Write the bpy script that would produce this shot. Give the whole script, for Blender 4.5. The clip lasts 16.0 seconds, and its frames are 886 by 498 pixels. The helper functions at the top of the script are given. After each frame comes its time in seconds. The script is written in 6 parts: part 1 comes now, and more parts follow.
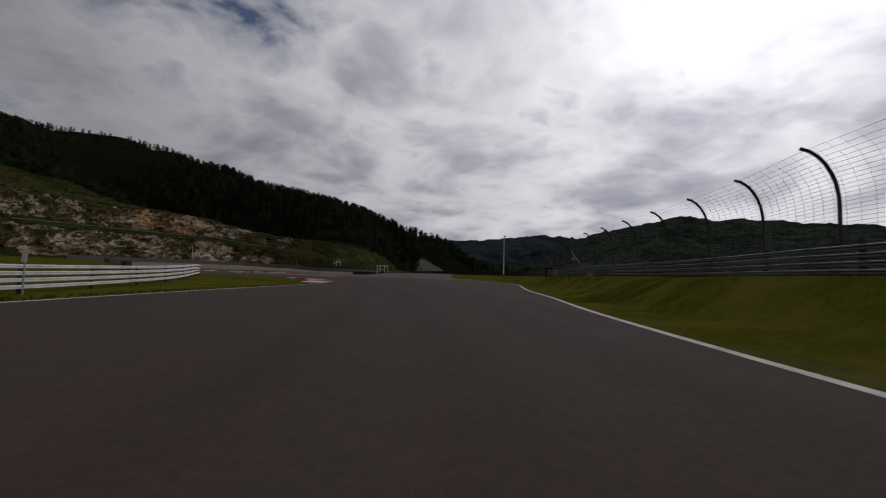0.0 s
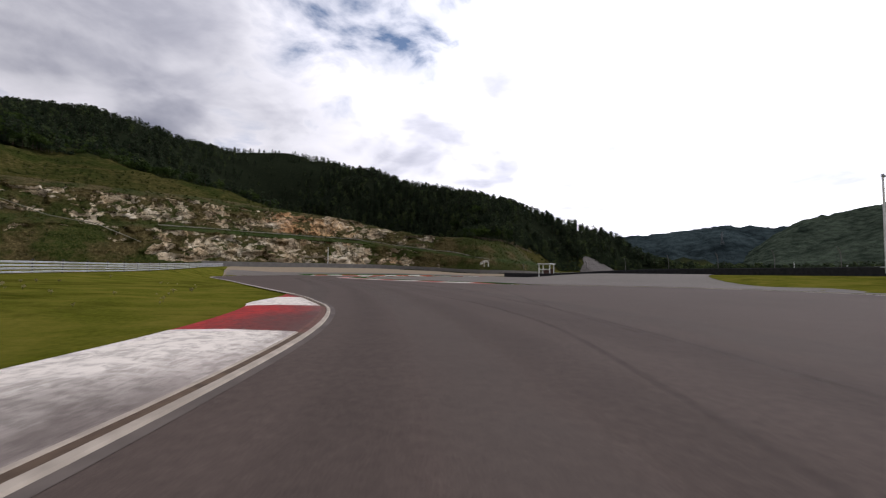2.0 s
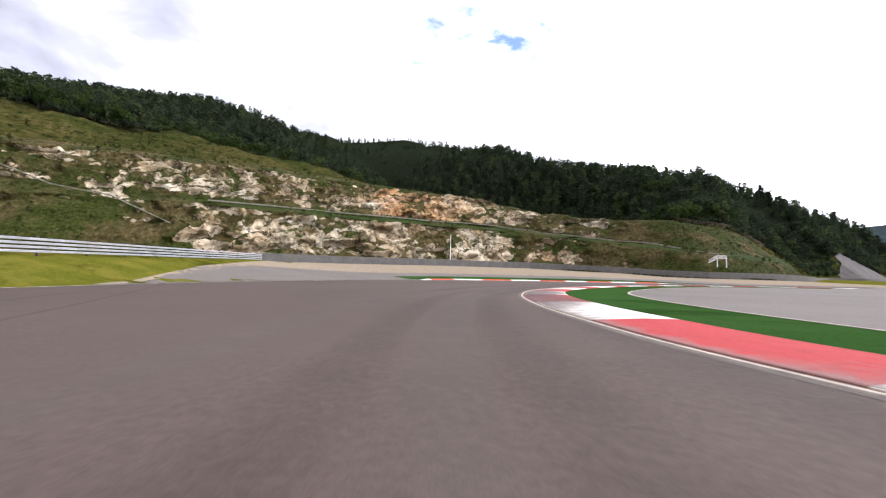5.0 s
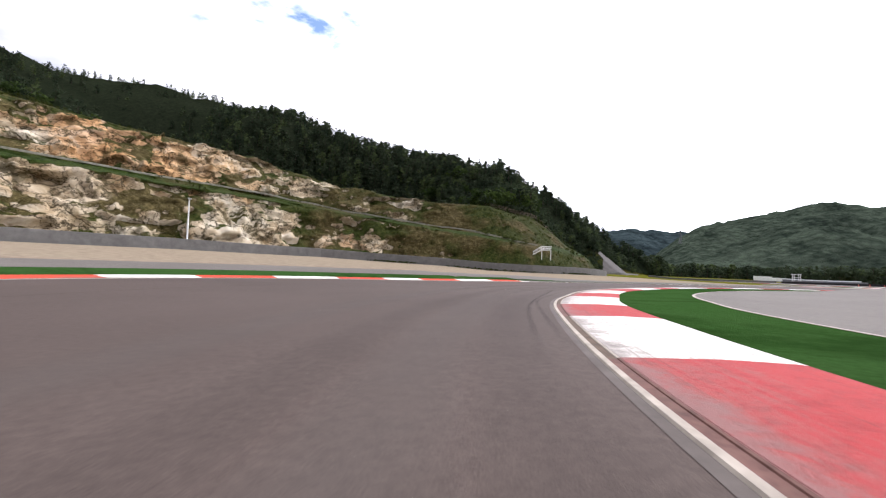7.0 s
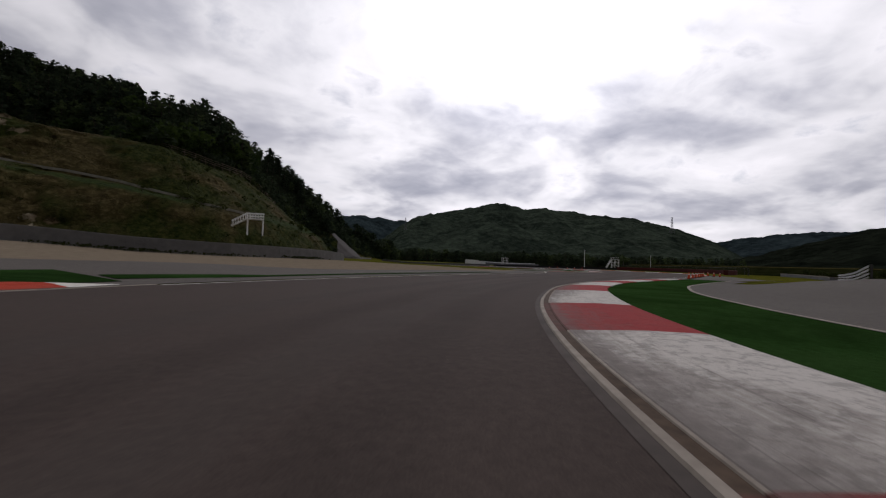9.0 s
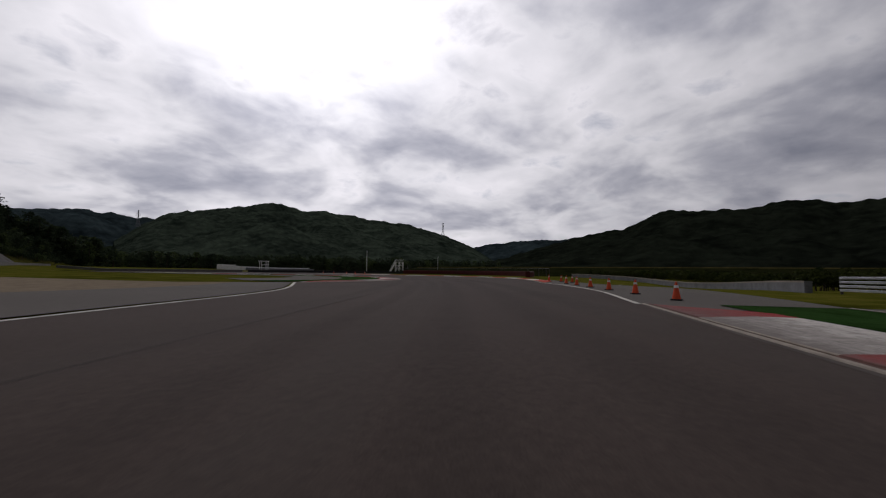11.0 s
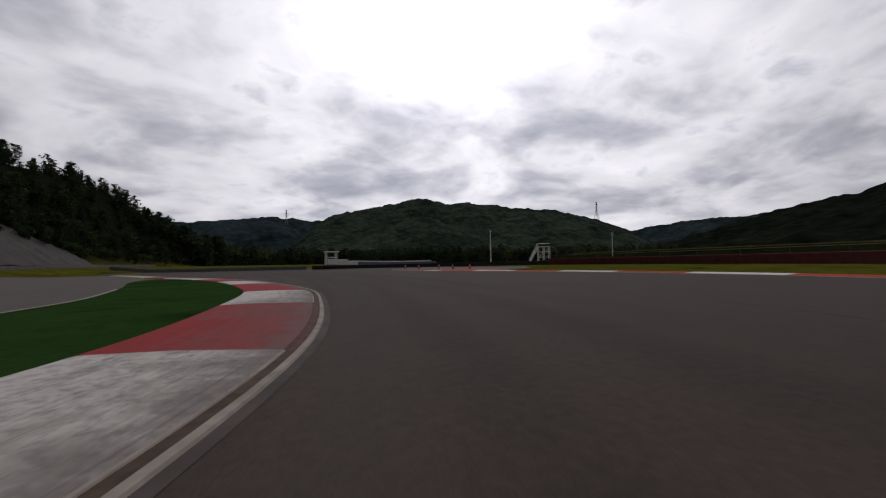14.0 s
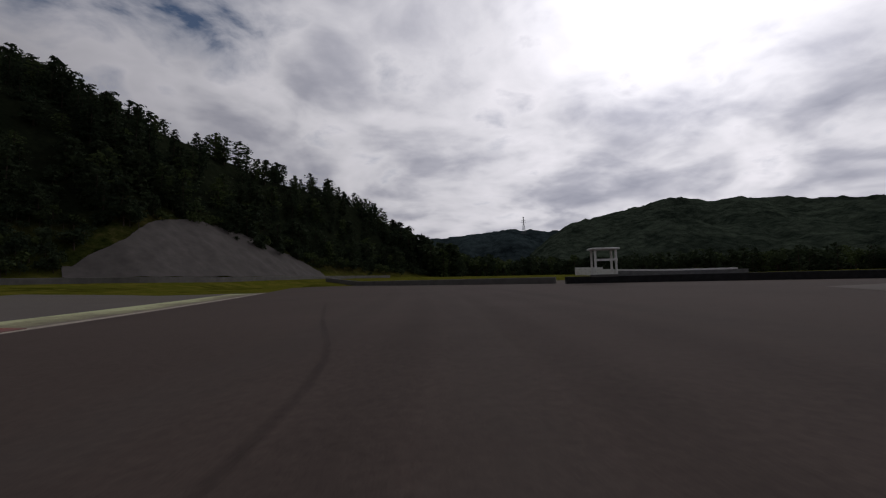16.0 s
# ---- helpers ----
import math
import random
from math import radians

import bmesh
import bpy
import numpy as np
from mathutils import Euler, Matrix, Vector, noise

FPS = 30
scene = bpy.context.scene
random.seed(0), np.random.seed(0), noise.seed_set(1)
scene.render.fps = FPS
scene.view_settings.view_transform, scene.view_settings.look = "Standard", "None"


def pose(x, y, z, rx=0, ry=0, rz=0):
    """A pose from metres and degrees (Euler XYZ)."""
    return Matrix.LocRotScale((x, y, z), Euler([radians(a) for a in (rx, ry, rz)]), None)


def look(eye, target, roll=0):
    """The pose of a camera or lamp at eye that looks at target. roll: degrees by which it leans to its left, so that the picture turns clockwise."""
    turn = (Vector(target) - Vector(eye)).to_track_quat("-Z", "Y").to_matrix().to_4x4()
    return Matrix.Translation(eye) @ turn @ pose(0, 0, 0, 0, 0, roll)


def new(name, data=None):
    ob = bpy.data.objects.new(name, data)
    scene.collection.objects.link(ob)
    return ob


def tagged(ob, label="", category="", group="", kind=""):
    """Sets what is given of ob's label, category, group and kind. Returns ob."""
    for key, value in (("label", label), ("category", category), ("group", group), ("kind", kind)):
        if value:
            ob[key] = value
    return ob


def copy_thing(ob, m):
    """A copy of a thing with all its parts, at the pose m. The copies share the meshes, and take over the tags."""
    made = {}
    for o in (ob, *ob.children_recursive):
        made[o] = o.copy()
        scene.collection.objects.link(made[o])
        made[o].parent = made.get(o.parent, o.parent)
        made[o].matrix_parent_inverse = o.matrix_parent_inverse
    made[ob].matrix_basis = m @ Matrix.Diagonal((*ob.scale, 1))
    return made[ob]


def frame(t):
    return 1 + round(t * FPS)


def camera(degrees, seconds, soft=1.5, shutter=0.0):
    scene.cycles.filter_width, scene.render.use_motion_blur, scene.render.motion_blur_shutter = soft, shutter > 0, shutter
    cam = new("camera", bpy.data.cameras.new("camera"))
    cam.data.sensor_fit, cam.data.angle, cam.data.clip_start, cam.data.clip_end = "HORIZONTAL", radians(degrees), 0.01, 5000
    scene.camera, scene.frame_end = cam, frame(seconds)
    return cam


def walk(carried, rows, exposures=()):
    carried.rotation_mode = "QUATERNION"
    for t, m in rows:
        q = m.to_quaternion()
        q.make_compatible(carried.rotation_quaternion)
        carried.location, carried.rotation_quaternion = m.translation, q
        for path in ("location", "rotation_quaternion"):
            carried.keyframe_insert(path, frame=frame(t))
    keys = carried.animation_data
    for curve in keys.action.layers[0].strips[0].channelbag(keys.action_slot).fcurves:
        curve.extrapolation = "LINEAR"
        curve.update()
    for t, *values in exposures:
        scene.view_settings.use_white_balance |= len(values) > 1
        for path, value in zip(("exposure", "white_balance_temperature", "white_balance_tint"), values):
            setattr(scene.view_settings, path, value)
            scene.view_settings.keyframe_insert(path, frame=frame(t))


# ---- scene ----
cam = camera(93.0, 16.0, soft=1.2, shutter=0.08)

# seconds, eye, point looked at, roll
ROWS = [
    (0, (0.46, -0.21, 1.02), (0.436, 9.772, 1.627), 1.60),
    (0.25, (0.21, 5.50, 1.02), (-0.166, 15.474, 1.589), 1.21),
    (0.5, (-0.34, 11.19, 1.02), (-1.083, 21.152, 1.559), 0.77),
    (0.75, (-1.47, 16.94, 1.02), (-2.610, 26.866, 1.533), 0.74),
    (1, (-2.76, 22.71, 1.02), (-4.330, 32.573, 1.516), 0.93),
    (1.25, (-4.40, 28.49, 1.02), (-6.440, 38.268, 1.519), 1.14),
    (1.5, (-6.03, 34.37, 1.02), (-8.540, 44.031, 1.546), 0.84),
    (1.75, (-7.63, 40.15, 1.02), (-10.634, 49.674, 1.570), 0.75),
    (2, (-9.67, 45.82, 1.02), (-13.139, 55.182, 1.594), 0.58),
    (2.25, (-12.08, 51.61, 1.02), (-16.018, 60.778, 1.608), 0.28),
    (2.5, (-15.17, 57.16, 1.02), (-19.563, 66.127, 1.607), -0.26),
    (2.75, (-18.80, 62.27, 1.02), (-23.637, 71.005, 1.599), -0.63),
    (3, (-22.60, 67.14, 1.02), (-27.855, 75.635, 1.597), -0.85),
    (3.25, (-26.10, 72.03, 1.02), (-31.752, 80.255, 1.626), -0.85),
    (3.5, (-29.58, 76.74, 1.02), (-35.555, 84.730, 1.647), -0.69),
    (3.75, (-33.29, 81.07, 1.02), (-39.500, 88.879, 1.619), -0.40),
    (4, (-37.14, 85.17, 1.02), (-43.493, 92.868, 1.586), -0.06),
    (4.25, (-40.71, 89.15, 1.02), (-47.100, 96.817, 1.593), 0.21),
    (4.5, (-44.14, 93.14, 1.02), (-50.463, 100.867, 1.607), 0.50),
    (4.75, (-47.79, 97.16, 1.02), (-53.936, 105.032, 1.598), 0.88),
    (5, (-51.18, 101.23, 1.02), (-57.036, 109.315, 1.587), 1.24),
    (5.25, (-54.39, 105.15, 1.02), (-59.846, 113.512, 1.590), 1.52),
    (5.5, (-57.35, 108.99, 1.02), (-62.322, 117.644, 1.591), 1.67),
    (5.75, (-59.46, 112.99, 1.02), (-63.915, 121.930, 1.574), 1.61),
    (6, (-61.09, 117.06, 1.02), (-64.991, 126.258, 1.555), 1.48),
    (6.25, (-62.50, 121.06, 1.02), (-65.819, 130.479, 1.543), 1.46),
    (6.5, (-63.59, 125.08, 1.02), (-66.310, 134.687, 1.533), 1.50),
    (6.75, (-64.40, 129.12, 1.02), (-66.521, 138.880, 1.526), 1.65),
    (7, (-64.91, 133.23, 1.02), (-66.397, 143.105, 1.517), 1.84),
    (7.25, (-65.06, 137.43, 1.02), (-65.862, 147.387, 1.503), 1.99),
    (7.5, (-64.99, 141.71, 1.02), (-65.071, 151.695, 1.482), 2.05),
    (7.75, (-64.83, 146.04, 1.02), (-64.156, 156.012, 1.445), 1.90),
    (8, (-64.25, 150.22, 1.02), (-62.807, 160.109, 1.408), 1.71),
    (8.25, (-63.55, 154.06, 1.02), (-61.326, 163.799, 1.394), 1.61),
    (8.5, (-62.59, 157.83, 1.02), (-59.592, 167.358, 1.382), 1.56),
    (8.75, (-61.07, 161.60, 1.02), (-57.296, 170.856, 1.355), 1.60),
    (9, (-59.11, 165.25, 1.02), (-54.602, 174.171, 1.337), 1.69),
    (9.25, (-57.07, 168.86, 1.02), (-51.848, 177.378, 1.362), 1.86),
    (9.5, (-54.86, 172.39, 1.02), (-48.986, 180.473, 1.398), 2.00),
    (9.75, (-52.16, 175.73, 1.02), (-45.732, 183.381, 1.425), 1.94),
    (10, (-48.81, 179.11, 1.02), (-41.889, 186.315, 1.452), 1.77),
    (10.25, (-45.24, 182.60, 1.02), (-37.859, 189.332, 1.498), 1.47),
    (10.5, (-41.42, 185.96, 1.02), (-33.660, 192.241, 1.537), 1.12),
    (10.75, (-37.39, 189.14, 1.02), (-29.332, 195.028, 1.548), 0.85),
    (11, (-33.21, 192.13, 1.02), (-24.925, 197.708, 1.547), 0.58),
    (11.25, (-28.91, 194.96, 1.02), (-20.465, 200.294, 1.545), 0.33),
    (11.5, (-24.53, 197.69, 1.02), (-15.991, 202.874, 1.538), 0.06),
    (11.75, (-20.08, 200.35, 1.02), (-11.514, 205.485, 1.529), -0.25),
    (12, (-15.67, 203.08, 1.02), (-7.144, 208.275, 1.510), -0.61),
    (12.25, (-11.40, 206.02, 1.02), (-2.984, 211.411, 1.466), -1.04),
    (12.5, (-7.30, 209.14, 1.02), (0.921, 214.826, 1.422), -1.45),
    (12.75, (-3.40, 212.49, 1.02), (4.538, 218.553, 1.403), -1.75),
    (13, (0.55, 215.77, 1.02), (8.153, 222.251, 1.386), -1.97),
    (13.25, (4.34, 219.09, 1.02), (11.576, 225.982, 1.360), -2.19),
    (13.5, (7.76, 222.67, 1.02), (14.599, 229.958, 1.341), -2.22),
    (13.75, (10.75, 226.15, 1.02), (17.154, 233.825, 1.320), -1.79),
    (14, (13.33, 230.02, 1.02), (19.251, 238.069, 1.329), -1.27),
    (14.25, (15.93, 234.44, 1.02), (21.293, 242.873, 1.414), -0.92),
    (14.5, (18.51, 239.24, 1.02), (23.266, 248.027, 1.511), -0.76),
    (14.75, (20.41, 244.57, 1.02), (24.503, 253.679, 1.551), -1.02),
    (15, (21.95, 250.21, 1.02), (25.361, 259.590, 1.582), -1.38),
    (15.25, (23.84, 255.72, 1.02), (26.547, 265.328, 1.632), -1.56),
    (15.5, (25.33, 261.25, 1.02), (27.366, 271.018, 1.676), -1.64),
    (15.75, (25.90, 266.80, 1.02), (27.333, 276.678, 1.696), -1.58),
    (16, (26.09, 272.36, 1.02), (26.933, 282.297, 1.710), -1.47),
]
EXPOSURES = [(t, e, k, 16) for t, e, k in ((0.0, -1.75, 6350), (0.6, -1.55, 6350), (1.4, -0.7, 6300), (2.2, 0.0, 6250), (3.2, 0.75, 6200), (5.0, 1.12, 6150), (7.4, 0.9, 6150), (8.0, -0.05, 6200),
                                         (8.5, -0.95, 6250), (9.0, -1.4, 6300), (10.0, -1.6, 6300), (12.5, -1.7, 6300), (14.0, -1.5, 6300), (15.0, -1.55, 6300), (16.0, -1.7, 6300))]
walk(cam, [(t, look(e, p, r)) for t, e, p, r in ROWS], EXPOSURES)

S = 0.85  # metres to one unit of the site plan

# ---------------------------------------------------------------- world and light
SUN_AZ, SUN_EL = radians(38), radians(36)  # clockwise from +y, above the horizon


def node(nt, kind, **inputs):
    n = nt.nodes.new(kind)
    for key, value in inputs.items():
        n.inputs[key.replace("_", " ")].default_value = value
    return n


def ramp(nt, fac, stops):
    n = nt.nodes.new("ShaderNodeValToRGB")
    while len(n.color_ramp.elements) < len(stops):
        n.color_ramp.elements.new(0.5)
    for el, (pos, col) in zip(n.color_ramp.elements, stops):
        el.position = pos
        el.color = (*col, 1) if len(col) == 3 else col
    nt.links.new(fac, n.inputs[0])
    return n.outputs[0]


def math_node(nt, op, a, b=None, clamp=False):
    n = nt.nodes.new("ShaderNodeMath")
    n.operation, n.use_clamp = op, clamp
    for i, v in enumerate((a, b)):
        if v is None:
            continue
        if isinstance(v, (int, float)):
            n.inputs[i].default_value = v
        else:
            nt.links.new(v, n.inputs[i])
    return n.outputs[0]


def mix(nt, fac, a, b, blend="MIX"):
    n = nt.nodes.new("ShaderNodeMix")
    n.data_type, n.blend_type = "RGBA", blend
    for sock, v in ((n.inputs[0], fac), (n.inputs[6], a), (n.inputs[7], b)):
        if isinstance(v, (int, float)):
            sock.default_value = v
        elif isinstance(v, tuple):
            sock.default_value = (*v, 1)
        else:
            nt.links.new(v, sock)
    return n.outputs[2]


def fbm(nt, vec, scale, detail=4.0, rough=0.55, distortion=0.0):
    n = node(nt, "ShaderNodeTexNoise", Scale=scale, Detail=detail, Roughness=rough, Distortion=distortion)
    nt.links.new(vec, n.inputs["Vector"])
    return n.outputs["Fac"]


def build_world():
    w = bpy.data.worlds.new("sky")
    scene.world = w
    w.use_nodes = True
    nt = w.node_tree
    nt.nodes.clear()
    sky = nt.nodes.new("ShaderNodeTexSky")
    sky.sky_type, sky.sun_disc = "NISHITA", False
    sky.sun_elevation, sky.sun_rotation = SUN_EL, SUN_AZ
    sky.air_density, sky.dust_density = 1.0, 0.6
    geo = nt.nodes.new("ShaderNodeTexCoord")
    vec = geo.outputs["Generated"]
    # clouds lie on a flat layer: divide the direction by its height
    sep = nt.nodes.new("ShaderNodeSeparateXYZ")
    nt.links.new(vec, sep.inputs[0])
    up = math_node(nt, "ADD", math_node(nt, "MAXIMUM", sep.outputs[2], 0.0), 0.24)
    comb = nt.nodes.new("ShaderNodeCombineXYZ")
    nt.links.new(math_node(nt, "DIVIDE", sep.outputs[0], up), comb.inputs[0])
    nt.links.new(math_node(nt, "DIVIDE", sep.outputs[1], up), comb.inputs[1])
    layer = comb.outputs[0]
    big = fbm(nt, layer, 1.5, 4.0, 0.50, 0.5)
    puff = fbm(nt, layer, 4.2, 6.0, 0.55, 0.3)
    body = math_node(nt, "ADD", math_node(nt, "MULTIPLY", big, 0.72), math_node(nt, "MULTIPLY", puff, 0.28))

    def toward(az, el):
        d = (math.sin(az) * math.cos(el), math.cos(az) * math.cos(el), math.sin(el))
        n = nt.nodes.new("ShaderNodeVectorMath")
        n.operation = "DOT_PRODUCT"
        nt.links.new(vec, n.inputs[0])
        n.inputs[1].default_value = d
        return n.outputs["Value"]

    # a torn place in the cloud where blue shows, with thinner cloud beside it
    gap = math_node(nt, "MULTIPLY", math_node(nt, "SUBTRACT", toward(radians(-27), radians(36)), 0.985), 20.0)
    gap2 = math_node(nt, "MULTIPLY", math_node(nt, "SUBTRACT", toward(radians(-25), radians(28)), 0.9955), 55.0)
    veil = math_node(nt, "MULTIPLY", math_node(nt, "SUBTRACT", toward(radians(-47), radians(30)), 0.955), 5.0)
    thin = math_node(nt, "ADD", math_node(nt, "MAXIMUM", gap, -0.25), math_node(nt, "MAXIMUM", gap2, 0.0))
    thin = math_node(nt, "ADD", thin, math_node(nt, "MAXIMUM", veil, 0.0))
    torn = math_node(nt, "ADD", math_node(nt, "MULTIPLY", math_node(nt, "SUBTRACT", body, 0.5), 1.3), math_node(nt, "MULTIPLY", math_node(nt, "SUBTRACT", puff, 0.5), 1.1))
    cover = math_node(nt, "SUBTRACT", math_node(nt, "ADD", torn, 0.66), math_node(nt, "MULTIPLY", thin, 0.62))
    cover = ramp(nt, cover, [(0.26, (0, 0, 0)), (0.44, (0.55, 0.55, 0.55)), (0.66, (1, 1, 1))])
    # cloud brightness: lit through round the sun, grey undersides elsewhere
    glow = toward(SUN_AZ, SUN_EL)
    glow = ramp(nt, glow, [(0.0, (0.36, 0.36, 0.37)), (0.30, (0.48, 0.48, 0.49)), (0.5, (0.68, 0.68, 0.69)), (0.68, (0.92, 0.92, 0.92)), (0.82, (1.12, 1.12, 1.12)), (0.93, (1.35, 1.35, 1.35)), (1.0, (2.1, 2.1, 2.1))])
    shade = ramp(nt, body, [(0.36, (1.30, 1.28, 1.28)), (0.48, (1.02, 1.02, 1.03)), (0.57, (0.67, 0.68, 0.73)), (0.68, (0.40, 0.42, 0.49))])
    cloud = mix(nt, 1.0, glow, shade, "MULTIPLY")
    bg_sky = node(nt, "ShaderNodeBackground", Strength=0.11)
    nt.links.new(sky.outputs[0], bg_sky.inputs[0])
    bg_cloud = node(nt, "ShaderNodeBackground", Strength=1.75)
    nt.links.new(cloud, bg_cloud.inputs[0])
    ms = nt.nodes.new("ShaderNodeMixShader")
    nt.links.new(cover, ms.inputs[0])
    nt.links.new(bg_sky.outputs[0], ms.inputs[1])
    nt.links.new(bg_cloud.outputs[0], ms.inputs[2])
    out = nt.nodes.new("ShaderNodeOutputWorld")
    nt.links.new(ms.outputs[0], out.inputs[0])


build_world()
sun = new("sun", bpy.data.lights.new("sun", "SUN"))
sun.data.energy, sun.data.angle, sun.data.color = 0.7, radians(14), (1.0, 0.95, 0.88)
sun.matrix_world = look((0, 0, 200), (-200 * math.sin(SUN_AZ) * math.cos(SUN_EL), -200 * math.cos(SUN_AZ) * math.cos(SUN_EL), 200 - 200 * math.sin(SUN_EL)))


# ---------------------------------------------------------------- materials
def material(name, rough=0.8, metal=0.0, spec=0.4):
    m = bpy.data.materials.new(name)
    m.use_nodes = True
    nt = m.node_tree
    b = nt.nodes["Principled BSDF"]
    b.inputs["Roughness"].default_value, b.inputs["Metallic"].default_value = rough, metal
    b.inputs["Specular IOR Level"].default_value = spec
    pos = nt.nodes.new("ShaderNodeNewGeometry").outputs["Position"]
    return m, nt, b, pos


def bump(nt, b, height, strength, distance=0.05):
    n = node(nt, "ShaderNodeBump", Strength=strength, Distance=distance)
    nt.links.new(height, n.inputs["Height"])
    nt.links.new(n.outputs[0], b.inputs["Normal"])


def plain(name, col, rough=0.7, metal=0.0, var=0.25, scale=3.0, spec=0.12, bumpy=0.1, dirt=None):
    m, nt, b, pos = material(name, rough, metal, spec)
    n = fbm(nt, pos, scale, 6.0, 0.65)
    lo, hi = tuple(c * (1 - var) for c in col), tuple(min(1, c * (1 + var)) for c in col)
    c = ramp(nt, n, [(0.3, lo), (0.7, hi)])
    if dirt:
        d = ramp(nt, fbm(nt, pos, scale * 0.35, 5.0, 0.7), [(0.48, (0, 0, 0)), (0.66, (1, 1, 1))])
        c = mix(nt, math_node(nt, "MULTIPLY", d, 0.6), c, dirt)
    nt.links.new(c, b.inputs["Base Color"])
    bump(nt, b, n, bumpy, 0.02)
    return m


def asphalt(name, dark, light, streak=True):
    m, nt, b, pos = material(name, 0.9, 0.0, 0.08)
    grain = fbm(nt, pos, 60.0, 3.0, 0.7)
    patch = fbm(nt, pos, 0.12, 5.0, 0.6, 0.4)
    mid = fbm(nt, pos, 1.3, 5.0, 0.7)
    c = ramp(nt, patch, [(0.35, dark), (0.65, light)])
    c = mix(nt, 0.35, c, ramp(nt, mid, [(0.3, dark), (0.7, light)]))
    speck = fbm(nt, pos, 9.0, 4.0, 0.75)
    c = mix(nt, 0.35, c, ramp(nt, speck, [(0.34, tuple(v * 0.6 for v in dark)), (0.66, tuple(v * 1.3 for v in light))]))
    c = mix(nt, 0.3, c, ramp(nt, grain, [(0.35, tuple(v * 0.55 for v in dark)), (0.7, tuple(v * 1.45 for v in light))]))
    nt.links.new(c, b.inputs["Base Color"])
    bump(nt, b, grain, 0.35, 0.01)
    return m


M_ASPHALT = asphalt("asphalt", (0.049, 0.0365, 0.031), (0.080, 0.061, 0.052))
M_RUNOFF = asphalt("pale asphalt", (0.084, 0.073, 0.064), (0.132, 0.117, 0.103))
M_SAND = plain("sandy gravel", (0.20, 0.16, 0.115), 0.95, var=0.25, scale=1.5, bumpy=0.3, spec=0.0, dirt=(0.20, 0.17, 0.12))


def rubber_material(name, col, strength):
    """Tyre rubber on the road: thin, broken, fading to its edges."""
    m, nt, b, pos = material(name, 0.85, 0.0, 0.10)
    b.inputs["Base Color"].default_value = (*col, 1)
    a = nt.nodes.new("ShaderNodeAttribute")
    a.attribute_name = "across"
    n = fbm(nt, pos, 1.1, 6.0, 0.7)
    g = fbm(nt, pos, 40.0, 2.0, 0.6)
    f = math_node(nt, "MULTIPLY", a.outputs["Fac"], ramp(nt, n, [(0.3, (0.35, 0.35, 0.35)), (0.65, (1, 1, 1))]))
    f = math_node(nt, "MULTIPLY", f, math_node(nt, "ADD", g, 0.3))
    clear = nt.nodes.new("ShaderNodeBsdfTransparent")
    ms = nt.nodes.new("ShaderNodeMixShader")
    nt.links.new(math_node(nt, "MULTIPLY", f, strength, True), ms.inputs[0])
    nt.links.new(clear.outputs[0], ms.inputs[1])
    nt.links.new(b.outputs[0], ms.inputs[2])
    nt.links.new(ms.outputs[0], nt.nodes["Material Output"].inputs[0])
    return m


M_RUBBER = rubber_material("rubber marks", (0.022, 0.019, 0.018), 0.30)
M_LINE = rubber_material("rubbered racing line", (0.030, 0.026, 0.024), 0.16)
M_DUST = rubber_material("dusty swept asphalt", (0.13, 0.113, 0.10), 0.25)
M_WHITE = plain("road paint white", (0.55, 0.52, 0.45), 0.7, var=0.25, scale=2.5, dirt=(0.25, 0.23, 0.20))
M_STEEL = plain("galvanised steel", (0.50, 0.51, 0.53), 0.45, 0.55, var=0.15, scale=1.2, dirt=(0.30, 0.30, 0.30))
M_DARKSTEEL = plain("dark steel", (0.075, 0.070, 0.066), 0.7, 0.1, var=0.2)
M_WIRE = plain("dark fence wire", (0.02, 0.02, 0.021), 0.7, spec=0.05)
M_ORANGE = plain("orange paint", (0.58, 0.080, 0.030), 0.55, var=0.15)
M_CONCRETE = plain("concrete", (0.135, 0.128, 0.12), 0.9, var=0.25, scale=0.8, bumpy=0.25, dirt=(0.14, 0.13, 0.12))
M_SHOTCRETE = plain("sprayed concrete", (0.078, 0.070, 0.065), 0.95, var=0.22, scale=0.5, bumpy=0.5, dirt=(0.070, 0.063, 0.058))
M_WHITEPAINT = plain("white painted steel", (0.78, 0.78, 0.76), 0.5, var=0.08, dirt=(0.5, 0.48, 0.45))
M_BLACK = plain("black rubber", (0.025, 0.025, 0.026), 0.8, var=0.4, scale=2.0)
M_BARK = plain("bark", (0.050, 0.038, 0.029), 0.95, var=0.35, scale=6.0, bumpy=0.4)


